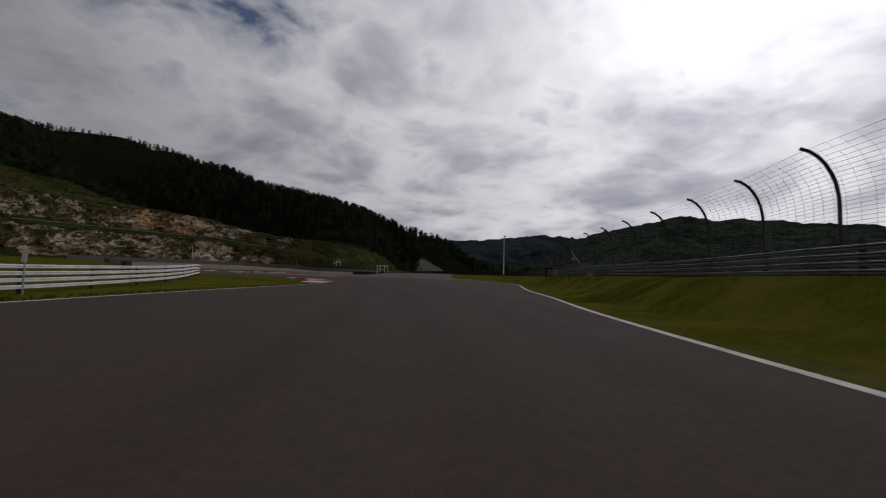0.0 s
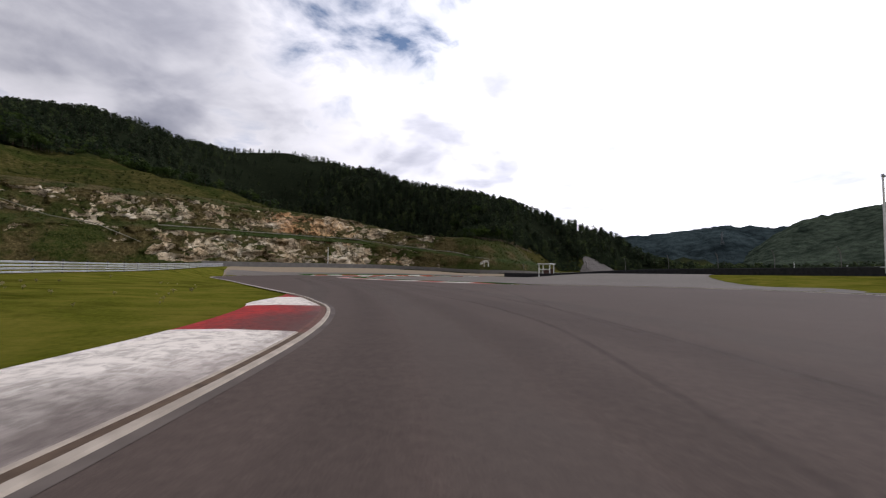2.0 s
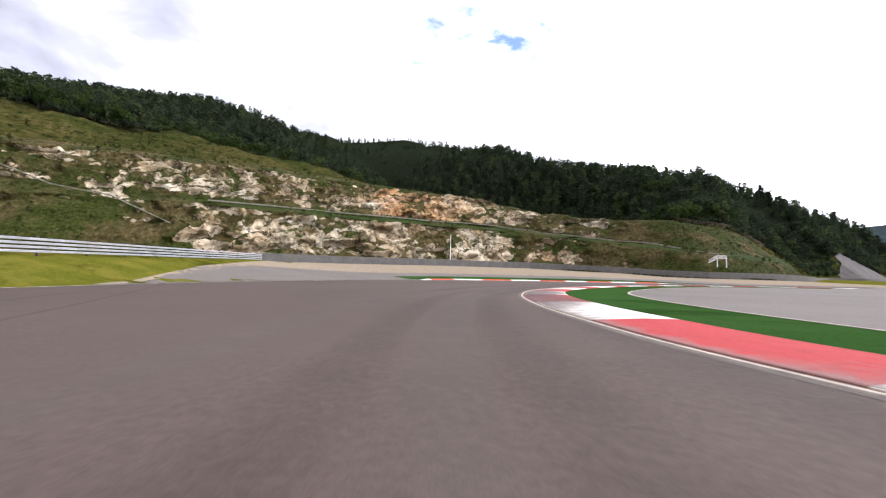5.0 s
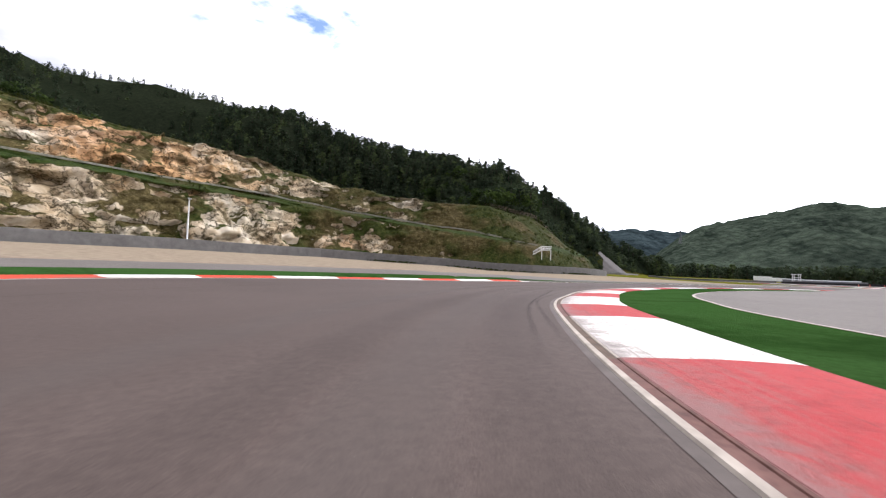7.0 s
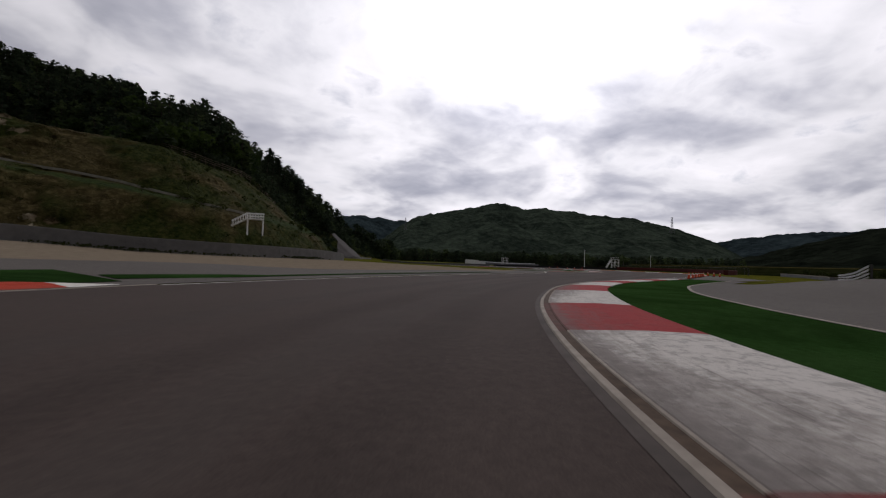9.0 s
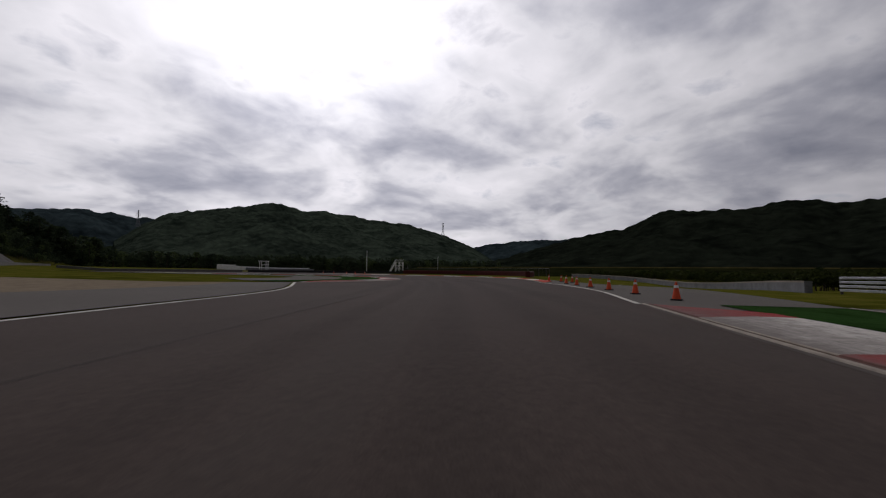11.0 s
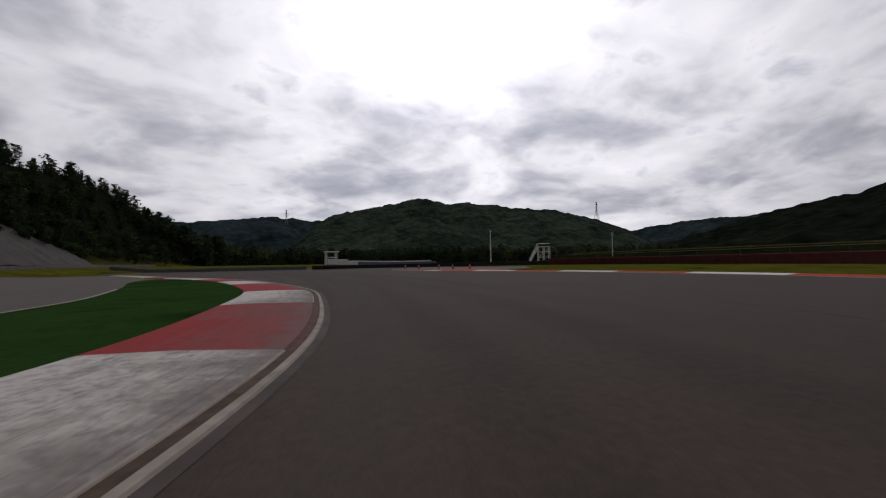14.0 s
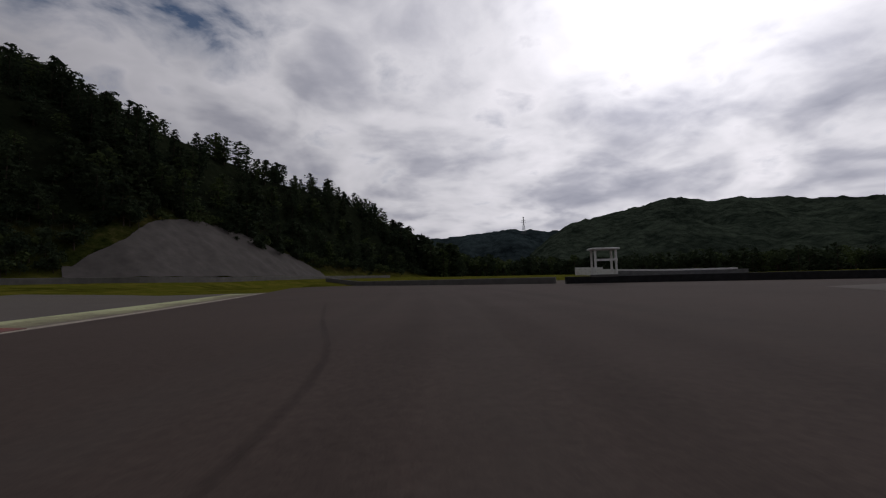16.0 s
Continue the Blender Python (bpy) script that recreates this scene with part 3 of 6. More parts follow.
def height(x, y):
    """The ground's height over the plan, in metres."""
    x, y = np.asarray(x, float), np.asarray(y, float)
    dr = np.where(in_road(x, y), 0.0, seg_dist(x, y, ROAD_C)[0])
    df, where, side = seg_dist(x, y, FOOT)
    k = np.interp(y, HILL_Y, HILL_K)
    swell = sum(a * np.exp(-((x / S - cx) ** 2 + (y / S - cy) ** 2) / (2 * 48.0**2)) for cx, cy, a in SWELLS)
    east = smooth(262 * S, 305 * S, y)
    k = k * np.maximum(0.15, 1 + swell * smooth((36 - 22 * east) * S, (85 - 37 * east) * S, df))
    along_foot = np.interp(where, np.arange(len(FOOT)), FOOT_ARC)
    base = np.interp(along_foot, BASE_AT, BASE_Z)
    outside = seg_dist(x, y, OUTSIDE)[2] > 0
    banked = outside * smooth(140 * S, 172 * S, y) * (1 - smooth(222 * S, 252 * S, y)) * smooth(50 * S, 75 * S, -x)
    apart = np.maximum(0, dr - 9 + 7.5 * banked)
    flat = base * apart / (apart + df + 0.01) * (1 - smooth(60, 95, df)) + 0.055 * np.minimum(apart, 6) * banked * smooth(0, 14, df)
    shelf = (3.2 - 1.2 * smooth(250 * S, 300 * S, y)) * S
    hill = base + (shelf - base) * smooth(0, 7, df) + k * profile(df, along_foot)
    z = np.where(side > 0, hill, flat)
    right = smooth(2.6, 4.7, dr) * smooth(-4, 4, x) * (1 - smooth(62, 92, y)) * (1 - smooth(60, 120, x))
    z = z + 1.3 * right * (side <= 0)
    left = smooth(2.5, 12, dr) * (x < 0) * (1 - smooth(48, 70, y)) * (1 - smooth(40, 80, -x))
    z = z + 0.35 * left * (side <= 0)
    bank = smooth(3, 26, dr) * smooth(-34 * S, -10 * S, x) * (1 - smooth(40 * S, 90 * S, x)) * smooth(70 * S, 100 * S, y) * (1 - smooth(160 * S, 190 * S, y))
    z = z + 1.2 * bank * (side <= 0)
    dl, at_rail, beyond = seg_dist(x, y, RAIL_L)
    zr = np.interp(at_rail, np.arange(len(RAIL_L)), RAIL_L_Z)
    near_rail = np.maximum(0, dr - 1.5)
    verge = np.where(beyond > 0, zr + (base - zr) * dl / (dl + df + 0.01), zr * near_rail / (near_rail + dl + 0.01))
    w = outside * smooth(24 * S, 44 * S, -x) * smooth(44 * S, 60 * S, y) * (1 - smooth(160 * S, 182 * S, y)) * (side <= 0) * (1 - smooth(60, 100, dr))
    z = z + (verge - z) * w
    mound = np.exp(-(((x + 32 * S) / 13) ** 2 + ((y - 204 * S) / 8) ** 2)) * smooth(6, 13, dr)
    z = z + 0.75 * mound * (side <= 0)
    dip = np.exp(-(((x - 45 * S) / 26) ** 2 + ((y - 228 * S) / 22) ** 2)) * smooth(1, 10, dr)
    return z - 0.9 * dip


# ---------------------------------------------------------------- mesh helpers
def mesh_from(name, verts, faces, mat, smooth_shade=False):
    me = bpy.data.meshes.new(name)
    me.from_pydata([tuple(map(float, v)) for v in verts], [], [tuple(map(int, f)) for f in faces])
    me.materials.append(mat)
    if smooth_shade:
        me.polygons.foreach_set("use_smooth", [True] * len(me.polygons))
    me.update()
    return me


def thing(name, me, label, category, group="", kind=""):
    return tagged(new(name, me), label, category, group, kind)


def empty(name, at, label, category, group="", kind=""):
    ob = new(name)
    ob.location = at
    return tagged(ob, label, category, group, kind)


def part(name, data, parent, label="", m=None):
    """One mesh under a thing; data is in the thing's own space."""
    ob = new(name, data)
    ob.parent = parent
    if m is not None:
        ob.matrix_local = m
    if label:
        ob["label"] = label
    return ob


def bm_mesh(name, build, mat, bevel=0.0):
    bm = bmesh.new()
    build(bm)
    if bevel:
        bmesh.ops.bevel(bm, geom=bm.edges[:], offset=bevel, segments=1, affect="EDGES")
    bmesh.ops.recalc_face_normals(bm, faces=bm.faces[:])
    me = bpy.data.meshes.new(name)
    bm.to_mesh(me)
    bm.free()
    me.materials.append(mat)
    return me


def add_box(bm, size, at=(0, 0, 0), turn=None):
    m = Matrix.Translation(at) @ (turn or Matrix()) @ Matrix.Diagonal((*size, 1))
    bmesh.ops.create_cube(bm, size=1, matrix=m)


def add_tube(bm, a, b, r0, r1=None, n=8):
    a, b = Vector(a), Vector(b)
    d = b - a
    m = Matrix.Translation((a + b) / 2) @ d.to_track_quat("Z", "Y").to_matrix().to_4x4()
    bmesh.ops.create_cone(bm, cap_ends=True, segments=n, radius1=r0, radius2=r0 if r1 is None else r1, depth=d.length, matrix=m)


def strip(a, b, za, zb, drape=True):
    """Vertices and faces of a strip between two lines with as many points."""
    n = len(a)
    ha = height(a[:, 0], a[:, 1]) if drape else np.zeros(n)
    hb = height(b[:, 0], b[:, 1]) if drape else np.zeros(n)
    v = np.vstack([np.c_[a, ha + za], np.c_[b, hb + zb]])
    f = [(i, i + 1, n + i + 1, n + i) for i in range(n - 1)]
    return v, f


def sweep(p, section, z=None):
    """A section (across to the right, up) carried along a line."""
    n, k = len(p), len(section)
    t = np.gradient(p[:, :2], axis=0)
    t /= np.linalg.norm(t, axis=1)[:, None]
    r = np.stack([t[:, 1], -t[:, 0]], 1)
    h = height(p[:, 0], p[:, 1]) if z is None else z
    v = np.vstack([np.c_[p[:, :2] + r * a, h + b] for a, b in section])
    f = [(j * n + i, j * n + i + 1, (j + 1) * n + i + 1, (j + 1) * n + i) for j in range(k - 1) for i in range(n - 1)]
    return v, f


# how far up the slope the woods begin, along the foot of the hill
WOOD_EDGE = ((-330, -200, 165), (-225, 45, 155), (-205, 80, 125), (-190, 110, 114), (-176, 137, 126), (-163, 165, 122), (-150, 198, 108), (-136, 227, 84), (-119, 253, 58), (-94, 264, 46), (-68, 270, 34), (-46, 300, 27),
             (-40, 340, 18), (-35, 370, 14), (-28, 389, 9), (-18, 396, 14), (-8, 415, 17), (6, 462, 7), (24, 500, 3), (52, 556, 3), (95, 700, 2))
WOOD_S = [FOOT_ARC[np.hypot(FOOT[:, 0] - a * S, FOOT[:, 1] - b * S).argmin()] for a, b, _ in WOOD_EDGE]
WOOD_D = [c * S for *_, c in WOOD_EDGE]


# ---------------------------------------------------------------- ground
def build_ground():
    gx = np.r_[-3200, -2200, -1500, -1000, -700, np.arange(-520, -200, 12), np.arange(-200, 60, 2.0), np.arange(60, 90, 3.0), np.arange(90, 240, 12), 300, 450, 700, 1100, 1700, 2400, 3200]
    gy = np.r_[-1500, -900, -500, -250, np.arange(-140, -20, 12), np.arange(-20, 300, 2.0), np.arange(300, 430, 3.0), np.arange(430, 700, 10), 800, 1000, 1400, 2000, 2700, 3400]
    X, Y = np.meshgrid(gx, gy)
    Z = height(X.ravel(), Y.ravel()).reshape(X.shape)
    df, _, side = seg_dist(X.ravel(), Y.ravel(), FOOT)
    up = (np.where(side > 0, df, 0)).reshape(X.shape)
    rough = np.array([noise.fractal(Vector((x * 0.03, y * 0.03, 0)), 0.9, 2.1, 5) for x, y in zip(X.ravel(), Y.ravel())]).reshape(X.shape)
    s_ = np.interp(_, np.arange(len(FOOT)), FOOT_ARC).reshape(X.shape)
    # the rock face has its own sheet: the ground runs under it
    under = smooth(BENCH_AT[0] - 10, BENCH_AT[0] + 25, s_) * (1 - smooth(BENCH_AT[5] - 35, BENCH_AT[5] - 12, s_)) * smooth(0.2, 4, up) * (1 - smooth(36, 44, up))
    Z = Z + rough * np.clip(up * 0.06, 0, 7) * smooth(36, 60, up + 40 * (1 - np.clip(under + (up > 44), 0, 1))) - 0.05 - 3.0 * under
    n = len(gx)
    faces = [(j * n + i, j * n + i + 1, (j + 1) * n + i + 1, (j + 1) * n + i) for j in range(len(gy) - 1) for i in range(n - 1)]
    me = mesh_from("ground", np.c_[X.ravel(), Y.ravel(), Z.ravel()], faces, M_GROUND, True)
    a = me.attributes.new("hill", "FLOAT", "POINT")
    a.data.foreach_set("value", np.clip(up / 2.5, 0, 1).ravel().astype(np.float32))
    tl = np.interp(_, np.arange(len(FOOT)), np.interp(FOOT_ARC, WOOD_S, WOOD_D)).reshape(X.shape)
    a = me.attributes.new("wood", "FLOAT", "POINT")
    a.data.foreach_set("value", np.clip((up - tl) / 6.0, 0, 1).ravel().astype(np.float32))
    thing("ground", me, "mown grass verge rising to a scrubby green hillside", "ground", kind="structure")


def ground_material():
    m, nt, b, pos, c = grass_material("verge and hillside", ((0.040, 0.050, 0.006), (0.098, 0.096, 0.013)), (0.150, 0.125, 0.025), 0.55)
    a = nt.nodes.new("ShaderNodeAttribute")
    a.attribute_name = "hill"
    n1 = fbm(nt, pos, 0.5, 9.0, 0.78)
    n2 = fbm(nt, pos, 0.05, 5.0, 0.6, 0.5)
    scrub = ramp(nt, n1, [(0.34, (0.005, 0.008, 0.002)), (0.50, (0.022, 0.028, 0.007)), (0.68, (0.052, 0.050, 0.015))])
    dry = ramp(nt, n1, [(0.36, (0.016, 0.017, 0.005)), (0.52, (0.043, 0.039, 0.012)), (0.68, (0.098, 0.081, 0.032))])
    hill = mix(nt, ramp(nt, n2, [(0.40, (0, 0, 0)), (0.58, (1, 1, 1))]), scrub, dry)
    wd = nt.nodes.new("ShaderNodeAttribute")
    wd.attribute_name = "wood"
    # ground colour drops to a very dark green inside the wood edge
    wood_floor = ramp(nt, n1, [(0.35, (0.006, 0.009, 0.005)), (0.7, (0.020, 0.024, 0.013))])
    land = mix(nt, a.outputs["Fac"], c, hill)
    nt.links.new(mix(nt, wd.outputs["Fac"], land, wood_floor), b.inputs["Base Color"])
    return m


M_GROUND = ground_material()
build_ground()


def build_polygon(name, pts, z, mat, label, category, drape=False):
    bm = bmesh.new()
    h = height(pts[:, 0], pts[:, 1]) if drape else np.zeros(len(pts))
    vs = [bm.verts.new((x, y, z + hh)) for (x, y), hh in zip(pts, h)]
    f = bm.faces.new(vs)
    bmesh.ops.triangulate(bm, faces=[f])
    bmesh.ops.recalc_face_normals(bm, faces=bm.faces[:])
    me = bpy.data.meshes.new(name)
    bm.to_mesh(me)
    bm.free()
    me.materials.append(mat)
    if len(me.polygons) and me.polygons[0].normal.z < 0:
        me.flip_normals()
    return thing(name, me, label, category, kind="structure")


build_polygon("road", ROAD, 0.0, M_ASPHALT, "dark grey asphalt racing circuit with worn racing line", "road")


def strip_thing(name, p, d0, d1, z0, z1, mat, label, category, kind="structure", rows=1):
    vs, fs, base = [], [], 0
    for k in range(rows):
        a, b = offset(p, d0 + (d1 - d0) * k / rows), offset(p, d0 + (d1 - d0) * (k + 1) / rows)
        v, f = strip(a, b, z0 + (z1 - z0) * k / rows, z0 + (z1 - z0) * (k + 1) / rows)
        vs.append(v)
        fs += [tuple(i + base for i in q) for q in f]
        base += len(v)
    me = mesh_from(name, np.vstack(vs), fs, mat)
    return thing(name, me, label, category, kind=kind)


# painted edge lines, 4 mm over the asphalt
for line, d in ((LEFT_A, -0.1), (RIGHT_A, -0.2), (RIGHT_B, -0.2), (LEFT_C, 0.0)):
    strip_thing("edge_line", line, d, d + 0.2, 0.006, 0.006, M_WHITE, "white painted line along the asphalt edge", "road line")


strip_thing("edge_stone", LEFT_B, -0.14, 0.12, 0.012, 0.012, M_EDGING, "pale worn concrete edge between asphalt and grass", "edging")


def build_kerb(name, p, side, bounds, first, width, label, last=None, fresh=False, bank=0.0, tail=3.2, paint=None):
    """A painted kerb along p: side 1 has its grass on the right, -1 on the left. bounds: places along p where the colour changes."""
    at = Vector((*p[len(p) // 2], 0))
    ob = empty(name, at, label, "kerb", "kerbs", "structure")

    def add(nm, v, f, mat, across=None, run=None):
        me = mesh_from(nm, v - np.array(at), f, mat)
        if run is not None:
            a = me.attributes.new("run", "FLOAT", "POINT")
            a.data.foreach_set("value", np.asarray(run, np.float32))
        if across is not None:
            a = me.attributes.new("across", "FLOAT", "POINT")
            a.data.foreach_set("value", np.asarray(across, np.float32))
        return part(nm, me, ob)

    red, white = paint or ((M_FRESH_RED, M_FRESH_WHITE) if fresh else (M_KERB_RED, M_KERB_WHITE))
    end = arc(p)[-1]
    q = cut(p, 0, end, 0.8)
    # edging stone and gutter on the road side
    sec = [(0.0, 0.003), (0.015, 0.024), (0.09, 0.026), (0.10, 0.006)]
    add("edging_stone", *sweep(q, [(side * a, b) for a, b in sec], np.zeros(len(q))), M_EDGING)
    add("apron", *sweep(q, [(side * -0.12, 0.004), (side * -0.002, 0.005)], np.zeros(len(q))), M_APRON)
    s = [0.0] + [b for b in bounds if 0 < b < end] + [end]
    for i, (a, b) in enumerate(zip(s, s[1:])):
        r = cut(p, a, b, 0.5)
        sec = [(0.24, 0.012), (0.27, 0.03), (0.9, 0.055), (width * 0.6, 0.075), (width - 0.12, 0.07), (width, 0.06), (width + 0.03, -0.04)]
        v, f = sweep(r, [(side * x, z + bank * x) for x, z in sec], np.zeros(len(r)))
        run = a + arc(r)
        # both ends run out to a point against the grass
        inner = np.tile(v[:len(r), :2], (len(sec), 1))
        v[:, :2] = inner + (v[:, :2] - inner) * np.tile(np.minimum(1, np.minimum(0.1 + run / 5.0, 0.03 + (end - run) / tail)), len(sec))[:, None]
        v[:, 2] *= np.tile(0.06 + 0.94 * np.minimum(smooth(0, 3.5, run), smooth(0, tail + 0.3, end - run)), len(sec))
        acr = np.repeat([1 - max(0, x - 0.24) / (width - 0.24) for x, _ in sec], len(r))
        mat = last if last and i == len(s) - 2 else red if (i + first) % 2 == 0 else white
        add("kerb_block", v, f, mat, acr, np.tile(run, len(sec)))
        add("gutter", *sweep(r, [(side * 0.10, 0.006), (side * 0.225, 0.009)], np.zeros(len(r))), M_GUTTER_RED if mat is red else M_GUTTER)
        add("lip", *sweep(r, [(side * 0.225, 0.009), (side * 0.232, 0.020), (side * 0.262, 0.024), (side * 0.27, 0.016)], np.zeros(len(r))), M_GUTTER_RED if mat is red else M_EDGING)
    return ob


E_AT = [2.9, 8.2, 13.3, 18.8, 24.4, 29.2]
build_kerb("kerb", KERB_E, -1, E_AT, 0, 2.25, "worn red and white painted concrete kerb beside grass", tail=6.5, paint=(M_ROUGH_RED, M_ROUGH_WHITE))
H_AT = [4, 8.5, 13.5, 18.5, 24, 29, 33, 38.3, 44, 50, 55.6, 60.2, 65, 69.5, 74, 79, 83, 88.3, 92.5, 97.2, 102.9, 107.6, 112.4, 118.7, 124.3, 129.9, 134.3, 139, 143.5, 148, 152.5]
build_kerb("kerb", KERB_H, 1, H_AT, 0, 2.3, "long red and white kerb with worn paint beside turf")
F_AT = [1.5, 8, 13.4, 17.8, 23.7, 28.6, 33, 39.4, 45.4, 53.5, 59.2, 66.5, 76, 83]
build_kerb("kerb", cut(KERB_F, 0, along(KERB_F, 14, 371)), -1, F_AT, 1, 2.5, "red and white kerb round the turf, its far stretch worn pale green", M_KERB_GREEN)
build_kerb("kerb", KERB_O, 1, [10.8 + 5.6 * i for i in range(20)], 0, 1.6, "narrow bright red and white exit kerb beside the asphalt", fresh=True)
L_AT = [along(KERB_L, *p) for p in ((-96.1, 191), (-91.2, 194.6), (-88.1, 197.8), (-84.7, 201))]
L_AT = [L_AT[0] - 5.2 * k for k in (4, 3, 2, 1)] + L_AT + [L_AT[-1] + 4.4 * k for k in (1, 2, 3)]
build_kerb("kerb", KERB_L, -1, [v for v in L_AT if v > 0], sum(v > 0 for v in L_AT[:4]), 1.6, "red and white outer kerb before a turf strip", fresh=True, bank=0.06)

# artificial turf behind the kerbs, pale run-off beyond it
strip_thing("turf_strip", KERB_H, 2.29, 5.8, 0.03, 0.02, M_TURF, "dark green artificial turf behind the kerb", "turf", rows=2)
strip_thing("turf_strip", cut(KERB_F, 0, along(KERB_F, 23.6, 301)), -2.49, -7.4, 0.03, 0.02, M_TURF, "dark green artificial turf behind the kerb", "turf", rows=2)
tip = cut(KERB_F, along(KERB_F, 23.6, 301), along(KERB_F, 21.1, 325.5), 0.6)
fade = np.sqrt(np.clip(1 - (arc(tip) / arc(tip)[-1]) ** 2.2, 0, 1))
near_side, far_side = offset(tip, -2.49), offset(tip, -7.4)
build_polygon("turf_strip", np.vstack([near_side, (near_side + (far_side - near_side) * fade[:, None])[-2::-1]]), 0.028, M_TURF, "rounded end of the dark green artificial turf", "turf")
strip_thing("run_off", cut(KERB_F, along(KERB_F, 23.6, 301), along(KERB_F, 12, 371)), -2.52, -20.0, 0.011, 0.011, M_RUNOFF, "pale grey asphalt run-off beside the kerb", "run-off", rows=5)
strip_thing("turf_strip", KERB_L, -1.55, -5.0, 0.06, 0.05, M_TURF, "green artificial turf behind the outer kerb", "turf", rows=2)
strip_thing("turf_edging", KERB_H, 5.78, 5.93, 0.035, 0.035, M_EDGING, "thin pale concrete edging round the turf", "edging")
strip_thing("turf_edging", cut(KERB_F, 0, along(KERB_F, 23.6, 301)), -7.37, -7.52, 0.035, 0.035, M_EDGING, "thin pale concrete edging round the turf", "edging")
strip_thing("run_off", cut(KERB_H, along(KERB_H, -66, 198), 140.0), 5.8, 17.0, 0.012, 0.012, M_RUNOFF, "pale grey asphalt run-off inside the bend", "run-off", rows=4)
strip_thing("run_off", cut(KERB_H, 140.0, arc(KERB_H)[-1]), 5.8, 7.2, 0.012, 0.012, M_RUNOFF, "narrow pale asphalt beside the turf", "run-off")
strip_thing("run_off", cut(KERB_F, 0, along(KERB_F, 23.6, 301)), -7.4, -13.5, 0.012, 0.012, M_RUNOFF, "pale grey asphalt run-off inside the bend", "run-off", rows=4)
OUTER = np.vstack([cut(LEFT_B, along(LEFT_B, -92, 128), arc(LEFT_B)[-1], 1.2)[:-1], KERB_L[:-1:2], LEFT_C])
OUTER = OUTER[np.r_[True, np.linalg.norm(np.diff(OUTER, axis=0), axis=1) > 0.3]]
OUTER = cut(OUTER, 0, arc(OUTER)[-1], 1.5)
wide = 9.5 * smooth(0, 22, arc(OUTER)) * (1 - 0.6 * smooth(arc(OUTER)[-1] - 25, arc(OUTER)[-1], arc(OUTER))) + 0.6


def ruled(name, a, b, lift, mat, label, category, rows):
    """A draped sheet between two lines with as many points."""
    u = np.linspace(0, 1, rows + 1)[:, None, None]
    g = a[None] * (1 - u) + b[None] * u
    n = len(a)
    x, y = g[..., 0].ravel(), g[..., 1].ravel()
    f = [(j * n + i, j * n + i + 1, (j + 1) * n + i + 1, (j + 1) * n + i) for j in range(rows) for i in range(n - 1)]
    return thing(name, mesh_from(name, np.c_[x, y, height(x, y) + lift], f, mat), label, category, kind="structure")


t_ = np.gradient(OUTER, axis=0)
t_ /= np.linalg.norm(t_, axis=1)[:, None]
EDGE_OUT = OUTER + wide[:, None] * np.stack([-t_[:, 1], t_[:, 0]], 1)
ruled("run_off", OUTER + 0.12 * np.stack([-t_[:, 1], t_[:, 0]], 1), EDGE_OUT, 0.03, M_RUNOFF, "pale grey asphalt run-off before the gravel", "run-off", 8)
u0, u1 = FOOT_ARC[np.hypot(FOOT[:, 0] + 156 * S, FOOT[:, 1] - 184 * S).argmin()], FOOT_ARC[np.hypot(FOOT[:, 0] + 52 * S, FOOT[:, 1] - 290 * S).argmin()]
FOOT_N0 = np.gradient(FOOT, axis=0)
FOOT_N0 /= np.linalg.norm(FOOT_N0, axis=1)[:, None]
at_ = u0 + (u1 - u0) * np.linspace(0, 1, len(OUTER))
FOOT_IN = np.stack([np.interp(at_, FOOT_ARC, FOOT[:, 0] + 1.9 * FOOT_N0[:, 1]), np.interp(at_, FOOT_ARC, FOOT[:, 1] - 1.9 * FOOT_N0[:, 0])], 1)
ruled("gravel_bed", EDGE_OUT, FOOT_IN, 0.03, M_SAND, "sandy gravel bed before the barrier wall", "gravel", 18)
strip_thing("turf_strip", cut(LEFT_C, 0, along(LEFT_C, -36, 240)), -2.2, -3.3, 0.06, 0.06, M_TURF, "narrow green artificial turf along the asphalt edge", "turf", rows=2)
side_a = np.vstack([offset(RIGHT_B, 0.02)[:-1], offset(cut(KERB_O, 0.0, 16.5), 0.3)])
side_b = spline(plan((-25, 220.5), (-8, 225), (10, 230.5), (22, 235.5), (27.5, 239.5), (29.5, 243.5), (31, 248)), 0.5)
side_a, side_b = (np.stack([np.interp(np.linspace(0, arc(g)[-1], 50), arc(g), g[:, k]) for k in range(2)], 1) for g in (side_a, side_b))
ruled("side_road", side_a, side_b, 0.004, M_RUNOFF, "pale asphalt side road behind the row of cones", "road", 10)
strip_thing("edge_line", cut(side_b, arc(side_b)[-1] - 10.5, arc(side_b)[-1]), -0.3, -0.1, 0.04, 0.04, M_WHITE, "white painted line across the side road", "road line")
TYRES = plan((-40, 190.5), (-22, 180), (-2, 166), (14, 150), (24, 132), (25, 112), (22, 90), (18.2, 70))
NEAR = np.vstack([offset(cut(RIGHT_A, along(RIGHT_A, 11.3, 75), arc(RIGHT_A)[-1], 1.2), 0.25)[:-3], offset(cut(KERB_H, 4.0, along(KERB_H, -66, 198), 1.2), 5.8)])
NEAR = cut(NEAR, 0, arc(NEAR)[-1], 1.5)
BARRIER = spline(plan((11.7, 75), (10.8, 84), (8.5, 95), (4, 108), (3, 122), (8, 138), (5, 153), (-2, 166), (-22, 180), (-40, 190.5)), 0.5)
at_ = np.linspace(0, arc(BARRIER)[-1], len(NEAR))
